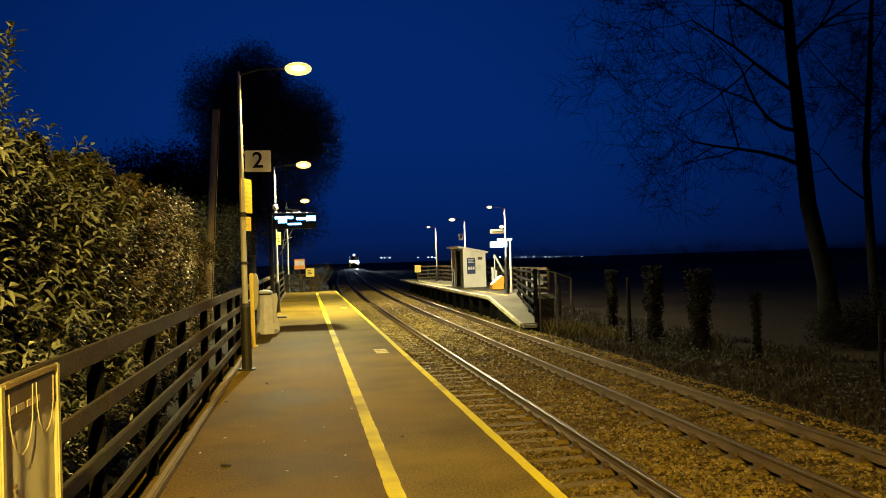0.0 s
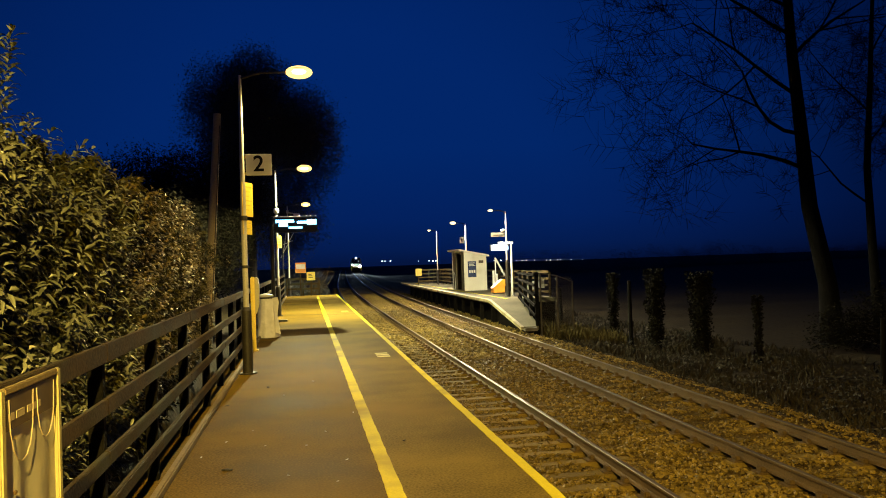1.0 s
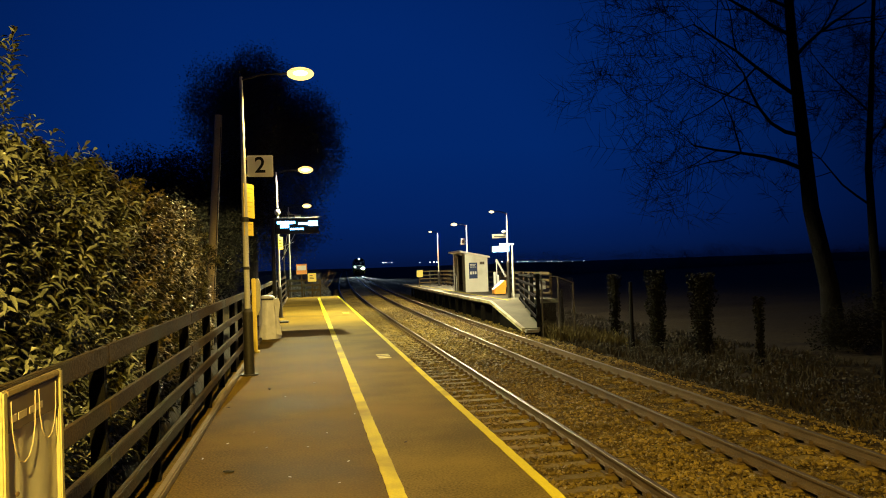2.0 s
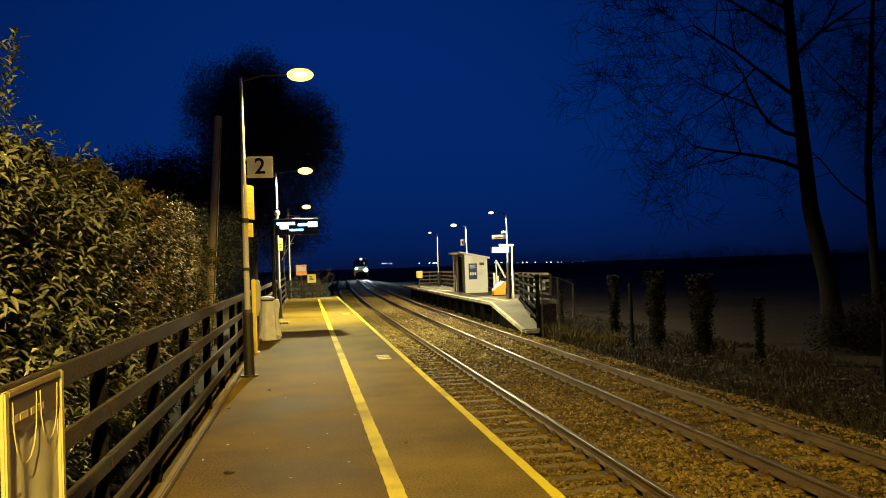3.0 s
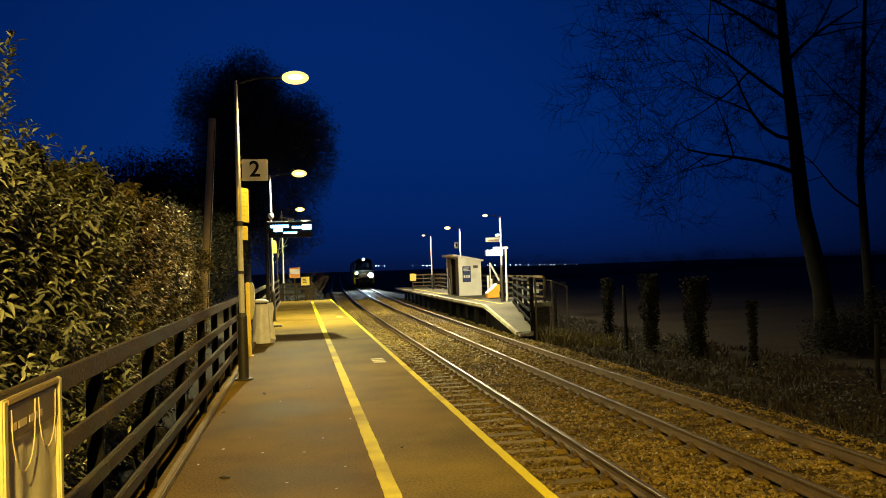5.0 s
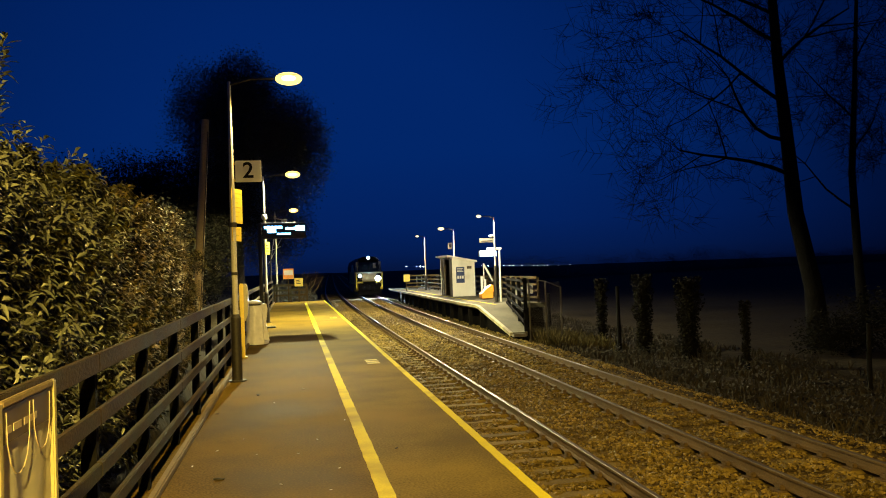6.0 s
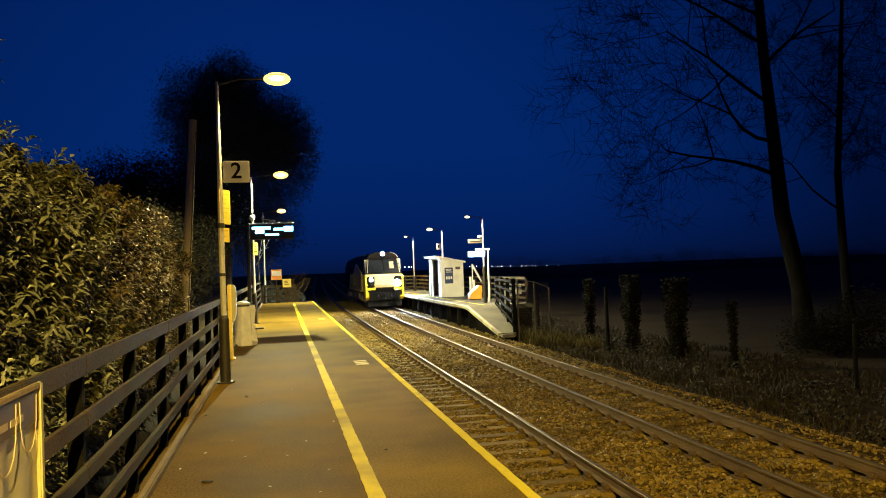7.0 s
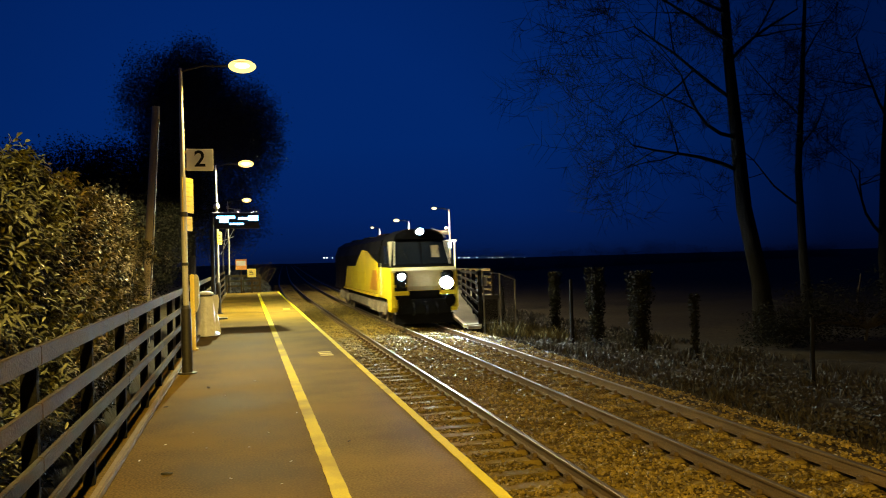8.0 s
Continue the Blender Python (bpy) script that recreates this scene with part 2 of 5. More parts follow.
def prism(bm, outline, y0, y1, axis="y"):
    """A closed outline, (a, b) pairs, pulled along an axis. y: a is x, b is z; x: a is y, b is z."""
    if axis == "y":
        lo, hi = [bm.verts.new((a, y0, b)) for a, b in outline], [bm.verts.new((a, y1, b)) for a, b in outline]
    else:
        lo, hi = [bm.verts.new((y0, a, b)) for a, b in outline], [bm.verts.new((y1, a, b)) for a, b in outline]
    n = len(outline)
    fs = [bm.faces.new(lo), bm.faces.new(hi[::-1])]
    for i in range(n):
        fs.append(bm.faces.new((lo[i], hi[i], hi[(i + 1) % n], lo[(i + 1) % n])))
    bmesh.ops.recalc_face_normals(bm, faces=fs)
    return lo + hi


def finish(name, bm, material, smooth=False):
    me = bpy.data.meshes.new(name)
    bm.to_mesh(me)
    bm.free()
    me.materials.append(material)
    if smooth:
        me.shade_smooth()
        me.set_sharp_from_angle(angle=radians(40))
    return me


def part(name, bm, material, parent, label="", smooth=False):
    ob = new(name, finish(name, bm, material, smooth))
    ob.parent = parent
    if label:
        tagged(ob, label)
    return ob


def thing(name, m, label, category, group="", kind=""):
    ob = new(name)
    ob.matrix_basis = m
    ob.empty_display_size = 0.2
    return tagged(ob, label, category, group, kind)


def single(name, bm, material, label, category="", group="", kind="", m=None, smooth=False):
    ob = new(name, finish(name, bm, material, smooth))
    if m is not None:
        ob.matrix_basis = m
    return tagged(ob, label, category, group, kind)


def raw(name, verts, faces, material):
    me = bpy.data.meshes.new(name)
    me.from_pydata(verts, [], faces)
    me.materials.append(material)
    return me


def tube(verts, faces, pts, radii, seg):
    """A smooth tapered tube through points."""
    rings = []
    for i, (p, r) in enumerate(zip(pts, radii)):
        d = (pts[min(i + 1, len(pts) - 1)] - pts[max(i - 1, 0)]).normalized()
        s = d.cross(Vector((0.3, 0.9, 0.2))).normalized()
        t = d.cross(s)
        k = len(verts)
        for j in range(seg):
            a = 2 * math.pi * j / seg
            verts.append(p + (s * math.cos(a) + t * math.sin(a)) * r)
        rings.append(k)
    for a, b in zip(rings, rings[1:]):
        for j in range(seg):
            faces.append((a + j, a + (j + 1) % seg, b + (j + 1) % seg, b + j))


# ---- line of the railway ----
EDGE, R0, R1, R2, R3, FAR_EDGE = 1.82, 2.42, 3.90, 5.74, 7.20, 8.0
RAIL_Z = -0.9


def off(y):
    """Sideways bend of the line: straight beside the platforms, then bearing off."""
    return 0.0237 * (math.sqrt((y - 75) ** 2 + 1225) + (y - 75)) - 0.18


def rise(y):
    """The line climbs gently in the distance."""
    y = min(y, 260)
    return 0.0022 * (math.sqrt((y - 50) ** 2 + 400) + (y - 50)) - 0.008


def stations(a, b):
    ys, y = [], a
    while y < b:
        ys.append(y)
        y += 1.0 if y < 40 else 2.0 if y < 120 else 8.0
    return ys + [b]


# ---- ground ----
def ground_z(x, y):
    u = x - (off(y) if y > 0 else off(0))
    z = -1.34 + rise(y)
    if u < -1.4:
        z += min(1.0, (-1.4 - u) / 0.6) * 1.25
    if u > 9.0:
        z -= min(1.0, (u - 9.0) / 2.5) * 0.35
    far = max(0.0, math.hypot(x, y) - 300)
    z -= min(far * 0.006, 9.0)
    z += 0.12 * noise.noise((x * 0.35, y * 0.35, 3.0)) * (1 if u > 8.6 or u < -2.2 else 0.2)
    return z


gx = [-3000, -1200, -400, -150, -60, -30, -16, -10, -7, -5, -3.5, -2.6, -2.0, -1.7, -1.4, 0, 2, 4, 6, 8, 9, 9.6, 10.2, 10.8, 11.4, 12, 13, 14, 15, 16, 18, 20, 23, 27, 32, 40, 55, 80, 130, 260, 600, 1500, 3000]
gy = [-300, -80, -30, -12] + [float(v) for v in range(-6, 60, 1)] + [60 + 4 * i for i in range(30)] + [200, 240, 300, 400, 600, 1000, 1800, 3200, 4500]
gv = [(x + (off(y) if -60 < x < 60 else 0), y, ground_z(x + (off(y) if -60 < x < 60 else 0), y)) for y in gy for x in gx]
nx = len(gx)
gf = [(j * nx + i, j * nx + i + 1, (j + 1) * nx + i + 1, (j + 1) * nx + i) for j in range(len(gy) - 1) for i in range(nx - 1)]
ground = tagged(new("ground", raw("ground", gv, gf, SOIL)), "dark rough lineside soil and fields running to the horizon", "ground", kind="structure")
ground.data.shade_smooth()


# ---- platform on this side ----
PLAT_END = 49.0
platform = thing("platform", pose(0, 0, 0), "long asphalt station platform with painted yellow safety lines", "platform", kind="structure")
bm = bmesh.new()
box(bm, -1.5, 0.618, -8, PLAT_END, -0.12, 0.0)
part("surface", bm, ASPHALT, platform, "worn brownish asphalt")
bm = bmesh.new()
box(bm, 0.62, EDGE, -8, PLAT_END, -0.12, 0.0)
part("edge_strip", bm, ASPHALT_PALE, platform, "paler asphalt along the edge")
bm = bmesh.new()
box(bm, -1.5, EDGE - 0.03, -8, PLAT_END - 0.01, -0.3, -0.124)
part("coping", bm, CONCRETE, platform, "concrete coping course")
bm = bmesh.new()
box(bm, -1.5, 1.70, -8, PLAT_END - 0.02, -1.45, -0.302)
part("wall", bm, BRICK, platform, "brick platform face, coloured near-black for shade")


def line_strip(name, x0, x1, y0, y1, seed):
    """A painted line with slightly ragged edges, 4 mm thick."""
    rng = random.Random(seed)
    v, f = [], []
    ys = [y0 + i * 0.12 for i in range(int((y1 - y0) / 0.12) + 1)]
    for y in ys:
        a, b = rng.uniform(-0.004, 0.004), rng.uniform(-0.004, 0.004)
        v += [(x0 + a, y, 0.0), (x0 + a, y, 0.006), (x1 + b, y, 0.006), (x1 + b, y, 0.0)]
    for i in range(len(ys) - 1):
        o = i * 4
        for k in range(3):
            f.append((o + k, o + k + 1, o + k + 5, o + k + 4))
    ob = new(name, raw(name, v, f, YELLOW_LINE))
    ob.parent = platform
    return ob


line_strip("standing_line", 0.555, 0.685, -8, 46.5, 1)
line_strip("edge_line", 1.725, 1.815, -8, PLAT_END, 2)
# small painted warning marks beside the edge line: three short bars each
for y in (15.1, 30.2):
    for k in range(3):
        bm = bmesh.new()
        box(bm, 1.28, 1.52, y + 0.27 * k, y + 0.27 * k + 0.17, 0.0, 0.004)
        part("warning_mark", bm, MARK, platform, "faded yellow painted bars")
bm = bmesh.new()
box(bm, -1.21, -1.145, -8, 48.2, 0.0, 0.07, 0.012)
part("edging_board", bm, TIMBER_PALE, platform, "pale timber edging board along the fence")

# ---- tracks ----
track = thing("railway_track", pose(0, 0, 0), "double railway track on brown stone ballast", "railway track", kind="structure")


def sweep(profile, x, ys, z0):
    v, f, n = [], [], len(profile)
    for y in ys:
        o, z = off(y), rise(y) + z0
        v += [(x + o + a, y, z + b) for a, b in profile]
    for i in range(len(ys) - 1):
        for k in range(n):
            f.append((i * n + k, i * n + (k + 1) % n, (i + 1) * n + (k + 1) % n, (i + 1) * n + k))
    f.append(tuple(range(n))[::-1])
    f.append(tuple((len(ys) - 1) * n + k for k in range(n)))
    return v, f


FOOT = [(-0.07, -0.159), (0.07, -0.159), (0.07, -0.149), (0.012, -0.132), (0.010, -0.048), (0.034, -0.038), (0.034, -0.012), (-0.034, -0.012), (-0.034, -0.038), (-0.010, -0.048), (-0.012, -0.132), (-0.07, -0.149)]
HEAD = [(-0.034, -0.0118), (0.034, -0.0118), (0.034, -0.006), (0.026, 0.0), (-0.026, 0.0), (-0.034, -0.006)]
for x in (R0, R1, R2, R3):
    rail = new("rail", raw("rail", *sweep(FOOT, x, stations(-8, 330), RAIL_Z), RAIL_RUST))
    rail.parent = track
    head = new("rail_head", raw("rail_head", *sweep(HEAD, x, stations(-8, 330), RAIL_Z), RAIL_STEEL))
    head.parent = rail
    tagged(head, "polished running surface of the rail")

# ballast bed: a raised uneven strip with shoulders
v, f = [], []
bx = [1.72 + 0.14 * i for i in range(56)] + [9.8, 10.2]


def bed_z(x, y):
    """Height of the ballast: heaped between the rails, hollow beside them, with a shoulder on the field side."""
    z = -1.105 + 0.035 * noise.noise((x * 1.9, y * 1.9, 0.5)) + 0.018 * noise.noise((x * 5.0, y * 5.0, 1.5))
    if x > 4.05:
        z += 0.025
    if min(abs(x - q) for q in (R0, R1, R2, R3)) < 0.24:
        z -= 0.045
    if x > 8.1:
        z -= min(0.42, (x - 8.1) * 0.27)
    return z + rise(y)


for y in [-8 + 0.5 * i for i in range(100)] + stations(42, 330):
    for x in bx:
        v.append((x + off(y), y, bed_z(x, y)))
n = len(bx)
# past 7.8 m the bed gets a darker colour that imitates lamp falloff
dim_faces = []
for j in range(len(v) // n - 1):
    for i in range(n - 1):
        (dim_faces if bx[i] > 7.8 else f).append((j * n + i, j * n + i + 1, (j + 1) * n + i + 1, (j + 1) * n + i))
bed = new("ballast_bed", raw("ballast_bed", v, f, BALLAST))
bed.parent = track
bed.data.shade_smooth()
dim_shoulder = new("dim_shoulder", raw("dim_shoulder", v, dim_faces, DIM_BALLAST))
dim_shoulder.parent = track
dim_shoulder.data.shade_smooth()
tagged(dim_shoulder, "ballast shoulder beyond the far track, darkened for lamp falloff, with scattered stones")

# loose ballast stones
rng = random.Random(5)
v, f = [], []
OCT = [(1, 0, 0), (-1, 0, 0), (0, 1, 0), (0, -1, 0), (0, 0, 1), (0, 0, -1)]
OCF = [(0, 2, 4), (2, 1, 4), (1, 3, 4), (3, 0, 4), (2, 0, 5), (1, 2, 5), (3, 1, 5), (0, 3, 5)]
count = 0
while count < 82000:
    y = 4.5 + 68 * rng.random() ** 1.9
    x = rng.uniform(2.1, 9.3)
    if min(abs(x - q) for q in (R0, R1, R2, R3)) < 0.1:
        continue
    if x > 7.75 and rng.random() < 0.72:
        continue
    on_sleeper = abs((y - 3.695) % 0.61 - 0.305) < 0.13 and (1.9 < x < 4.4 or 5.2 < x < 7.75)
    if on_sleeper and rng.random() < 0.8:
        continue
    s = (0.012 + 0.03 * rng.random() ** 1.6) * (1 if y < 20 else 1.4)
    z = bed_z(x, y)
    q = Euler((rng.random() * 6, rng.random() * 6, rng.random() * 6)).to_matrix()
    k = len(v)
    sc = [s * rng.uniform(0.5, 1.6) for _ in range(6)]
    for p, w in zip(OCT, sc):
        c = q @ Vector(p) * w
        v.append((x + off(y) + c.x, y + c.y, z + s * 0.35 + c.z * 0.75))
    f += [tuple(k + a for a in t) for t in OCF]
    count += 1
stones = new("ballast_stones", raw("ballast_stones", v, f, STONE))
stones.parent = track
tagged(stones, "loose brown ballast stones", kind="stuff")

# ---- timber fence behind this platform ----
def timber_fence(m, length, bay, rails, height, label, group, post_mat=TIMBER, rail_mat=TIMBER, seed=1, face=1):
    """Posts along y with flat rails on the side face (+1: +x)."""
    rng = random.Random(seed)
    fence = thing("fence", m, label, "fence", group)
    n = int(round(length / bay))
    for i in range(n + 1):
        bm = bmesh.new()
        dx = rng.uniform(-0.01, 0.01)
        box(bm, -0.04 + dx, 0.05 + dx, i * bay - 0.04, i * bay + 0.04, -0.35, height - 0.06 + rng.uniform(-0.02, 0.02), 0.008)
        part("post", bm, post_mat, fence)
    for z0, z1 in rails:
        for i in range(0, n, 2):
            a, b = i * bay - 0.04, min(n, i + 2) * bay - 0.046
            bm = bmesh.new()
            box(bm, face * 0.07 - 0.02, face * 0.07 + 0.02, a, b, z0, z1, 0.006)
            for vv in bm.verts:
                vv.co.z += 0.012 * noise.noise((vv.co.y * 0.6, z0 * 5, seed)) + rng.uniform(-0.002, 0.002)
            part("rail", bm, rail_mat, fence)
    return fence


RAILS = [(1.20, 1.315), (0.87, 0.968), (0.56, 0.655), (0.25, 0.345)]
timber_fence(pose(-1.32, -5.5, 0), 54.0, 1.8, RAILS, 1.34, "weathered four-rail timber fence along the back of the platform", "platform fences", post_mat=TREE_BARK)


# ---- lamp columns ----
LAMP_GLOW = glow("sodium_lens", (1.0, 0.6, 0.14), 3.0)
CORE_GLOW = glow("lens_core", (1.0, 0.84, 0.5), 7.0)
WARM_GLOW = glow("warm_lens", (1.0, 0.72, 0.34), 2.2)


def lamp_column(m, height, reach, lens, label, group, sleeve=1.05, k=1.0):
    col = thing("street_lamp", m, label, "street lamp", group)
    bm = bmesh.new()
    rod(bm, (0, 0, 0.0), (0, 0, 0.025), 0.15, 0.15, 20)
    rod(bm, (0, 0, 0.02), (0, 0, sleeve), 0.085, 0.08, 20)
    rod(bm, (0, 0, sleeve), (0, 0, sleeve + 0.06), 0.08, 0.05, 20)
    part("column_root", bm, BLACK_SLEEVE, col, "black painted column root", True)
    bm = bmesh.new()
    rod(bm, (0, 0, sleeve + 0.05), (0, 0, height * 0.62), 0.048, 0.046, 16)
    rod(bm, (0, 0, height * 0.62), (0, 0, height), 0.044, 0.026, 16)
    part("column", bm, GALV, col, smooth=True)
    bm = bmesh.new()
    rod(bm, (0, 0, height - 0.05), (reach * 0.35, 0, height + 0.05), 0.022, 0.02, 10)
    rod(bm, (reach * 0.35, 0, height + 0.05), (reach - 0.14 if reach > 0 else reach + 0.14, 0, height + 0.06), 0.02, 0.018, 10)
    part("bracket_arm", bm, DARK_STEEL, col, smooth=True)
    bm = bmesh.new()
    ball(bm, (reach, 0, height + 0.07), 0.1 * k, 2.3, 1.3, 0.75, 20)
    bmesh.ops.bisect_plane(bm, geom=bm.verts[:] + bm.edges[:] + bm.faces[:], plane_co=(0, 0, height + 0.07 + 0.035 * k), plane_no=(0, 0, -1), clear_outer=True)
    bmesh.ops.holes_fill(bm, edges=[e for e in bm.edges if e.is_boundary])
    head = part("lamp_head", bm, GALV, col, smooth=True)
    bm = bmesh.new()
    ball(bm, (reach, 0, height + 0.06), 0.1 * k, 2.15, 1.2, 1.05, 20)
    lens_ob = part("lens", bm, lens, head, "glowing bowl lens", True)
    lens_ob.visible_shadow = False
    bm = bmesh.new()
    ball(bm, (reach, 0, height + 0.05), 0.1 * k, 1.75, 1.32, 0.74, 20)
    core = part("lamp_core", bm, CORE_GLOW, head, "bright centre of the bowl", True)
    core.visible_shadow = False
    return col


for x, y, z, watts, color, cone in NEAR_LAMPS:
    lamp_column(pose(-1.0, y, 0), z, x + 1.0, LAMP_GLOW, "platform lamp column with glowing sodium lantern and black root", "lamps on this platform", k=1.25 if y > 20 else 1.05)
for y, z, xp, xh, watts in FAR_LAMPS:
    lamp_column(pose(xp, y, 0), z, xh - xp, WARM_GLOW, "lamp column with pale lantern on the opposite platform", "lamps on the far platform", 1.7 if y < 40 else 1.1, 0.95 if y == 50.0 else 0.6)

# ---- far platform with its ramp ----
far = thing("platform", pose(0, 0, 0), "opposite platform with pale edge and sloping ramp end", "platform", kind="structure")
v, f = [], []
ys = [35.0] + [36 + 2 * i for i in range(19)]
for y in ys:
    o = off(y) - off(40)
    if o < 0:
        o = 0
    v += [(8.132 + o, y, 0.0), (11.2 + o, y, 0.0), (11.2 + o, y, -0.2), (8.132 + o, y, -0.2)]
for i in range(len(ys) - 1):
    for k in range(4):
        f.append((i * 4 + k, i * 4 + 4 + k, i * 4 + 4 + (k + 1) % 4, i * 4 + (k + 1) % 4))
f += [(0, 1, 2, 3), tuple(len(v) - 4 + k for k in (3, 2, 1, 0))]
slab = new("surface", raw("surface", v, f, FAR_DECK))
slab.parent = far
v, f = [], []
for y in ys:
    o = max(0.0, off(y) - off(40))
    v += [(9.05 + o, y, -0.202), (11.1 + o, y, -0.202), (11.1 + o, y, -1.6), (9.05 + o, y, -1.6)]
for i in range(len(ys) - 1):
    for k in range(4):
        f.append((i * 4 + k, i * 4 + 4 + k, i * 4 + 4 + (k + 1) % 4, i * 4 + (k + 1) % 4))
f += [(0, 1, 2, 3), tuple(len(v) - 4 + k for k in (3, 2, 1, 0))]
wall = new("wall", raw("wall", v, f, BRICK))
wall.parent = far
tagged(wall, "wall under the platform edge, shade put into its dark colour")
v, f = [], []
for y in ys:
    o = max(0.0, off(y) - off(40))
    v += [(FAR_EDGE + o, y, 0.004), (8.13 + o, y, 0.004), (8.13 + o, y, -0.12), (FAR_EDGE + o, y, -0.12)]
for i in range(len(ys) - 1):
    for k in range(4):
        f.append((i * 4 + k, i * 4 + 4 + k, i * 4 + 4 + (k + 1) % 4, i * 4 + (k + 1) % 4))
f += [(0, 1, 2, 3), tuple(len(v) - 4 + k for k in (3, 2, 1, 0))]
cop = new("coping", raw("coping", v, f, COPING))
cop.parent = far
tagged(cop, "pale worn coping edge")
v, f = [], []
for y in ys[:-1]:
    o = max(0.0, off(y) - off(40))
    v += [(8.84 + o, y, 0.001), (8.84 + o, y, 0.006), (8.95 + o, y, 0.006), (8.95 + o, y, 0.001)]
for i in range(len(ys) - 2):
    for k in range(3):
        f.append((i * 4 + k, i * 4 + k + 1, i * 4 + k + 5, i * 4 + k + 4))
far_line = new("standing_line", raw("standing_line", v, f, YELLOW_LINE))
far_line.parent = far
tagged(far_line, "worn yellow standing line")
# sloping ramp
bm = bmesh.new()
prism(bm, [(34.998, 0.0), (29.6, -0.82), (29.6, -0.97), (34.998, -0.15)], 8.132, 9.5, "x")
for vv in bm.verts:
    if vv.co.x > 9 and vv.co.y < 30:
        vv.co.x = 8.72
part("ramp", bm, FAR_DECK, far, "sloping asphalt ramp narrowing to its foot")
bm = bmesh.new()
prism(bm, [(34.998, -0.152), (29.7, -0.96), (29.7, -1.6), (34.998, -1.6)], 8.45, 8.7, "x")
part("ramp_wall", bm, BRICK, far, "wall under the ramp, shade put into its dark colour")
bm = bmesh.new()
prism(bm, [(34.998, 0.004), (29.6, -0.816), (29.6, -0.94), (34.998, -0.12)], FAR_EDGE, 8.13, "x")
part("ramp_edge", bm, COPING, far, "pale ramp edging")
bm = bmesh.new()
box(bm, FAR_EDGE + 0.1, 8.6, 29.35, 29.597, -0.98, -0.86, 0.01)
part("ramp_foot", bm, CONCRETE, far)
# supports under the overhanging edge
for i in range(14):
    bm = bmesh.new()
    y = 35.6 + i * 2.4
    o = max(0.0, off(y) - off(40))
    box(bm, 8.3 + o, 8.46 + o, y, y + 0.2, -1.45, -0.202)
    part("support", bm, BRICK, far)

# ---- shelter hut ----
hut = thing("platform_shelter", pose(9.22, 46.4, 0), "cream timber waiting shelter with sloping roof and open dark side", "shelter")
bm = bmesh.new()
prism(bm, [(0.0, 0.0), (1.36, 0.0), (1.36, 2.02), (0.0, 2.3)], 0.0, 0.08)
part("end_wall", bm, CREAM, hut, "cream painted end wall")
for k in range(7):
    bm = bmesh.new()
    x0 = 0.02 + k * 0.19
    box(bm, x0, x0 + 0.185, -0.012, -0.001, 0.03, 2.26 - 0.206 * (x0 + 0.19), 0.003)
    part("cladding_board", bm, CREAM, hut)
bm = bmesh.new()
box(bm, 1.3, 1.36, 0.082, 3.6, 0.0, 2.0)
part("back_wall", bm, CREAM, hut)
bm = bmesh.new()
prism(bm, [(0.0, 0.0), (1.36, 0.0), (1.36, 2.02), (0.0, 2.3)], 3.6, 3.68)
part("end_wall", bm, HUT_DARK, hut)
bm = bmesh.new()
box(bm, 0.0, 0.08, 0.082, 0.9, 0.0, 2.26)
part("front_wall", bm, HUT_DARK, hut, "dark timber front beside the opening")
bm = bmesh.new()
box(bm, 0.0, 0.08, 2.6, 3.598, 0.0, 2.26)
part("front_wall", bm, HUT_DARK, hut, "dark timber front beside the opening")
bm = bmesh.new()
prism(bm, [(-0.3, 2.38), (1.5, 2.0), (1.5, 2.1), (-0.3, 2.48)], -0.1, 3.8)
part("roof", bm, WHITE_PAINT, hut, "thin sloping roof with white fascia")
bm = bmesh.new()
box(bm, 0.35, 1.28, 3.1, 3.5, 0.42, 0.47, 0.01)
part("bench", bm, TIMBER, hut)
bm = bmesh.new()
box(bm, -0.03, 0.085, 3.6, 3.72, 0.0, 2.3, 0.008)
part("corner_post", bm, CREAM, hut, "cream corner post")
bm = bmesh.new()
tv, tf = [], []
tube(tv, tf, [Vector((-0.06, 3.3, 0.0)), Vector((-0.06, 3.3, 1.0)), Vector((-0.06, 3.2, 1.12)), Vector((-0.06, 2.72, 0.95)), Vector((-0.06, 2.66, 0.85)), Vector((-0.06, 2.66, 0.0))], [0.024] * 6, 8)
bm.from_mesh(raw("grab_rail", tv, tf, GALV))
part("grab_rail", bm, GALV, hut, "pale bent grab rail by the opening", True)
poster = bmesh.new()
box(poster, 0.22, 0.72, -0.045, -0.013, 0.8, 1.74, 0.005)
frame_ob = part("poster_case", poster, POSTER_BLUE, hut, "framed dark blue poster with pale pictures")
for k in range(3):
    bm = bmesh.new()
    box(bm, 0.28 + k * 0.14, 0.38 + k * 0.14, -0.049, -0.046, 1.05, 1.22)
    part("picture", bm, WHITE_PAINT, frame_ob)
for k, (w, z) in enumerate(((0.36, 1.62), (0.3, 1.54), (0.38, 1.46))):
    bm = bmesh.new()
    box(bm, 0.28, 0.28 + w, -0.049, -0.046, z, z + 0.035)
    part("text_bar", bm, WHITE_PAINT, frame_ob)
bm = bmesh.new()
box(bm, 0.88, 1.16, -0.03, -0.013, 1.62, 1.78, 0.004)
part("notice", bm, POSTER_HEAD, hut, "small brown notice plate")


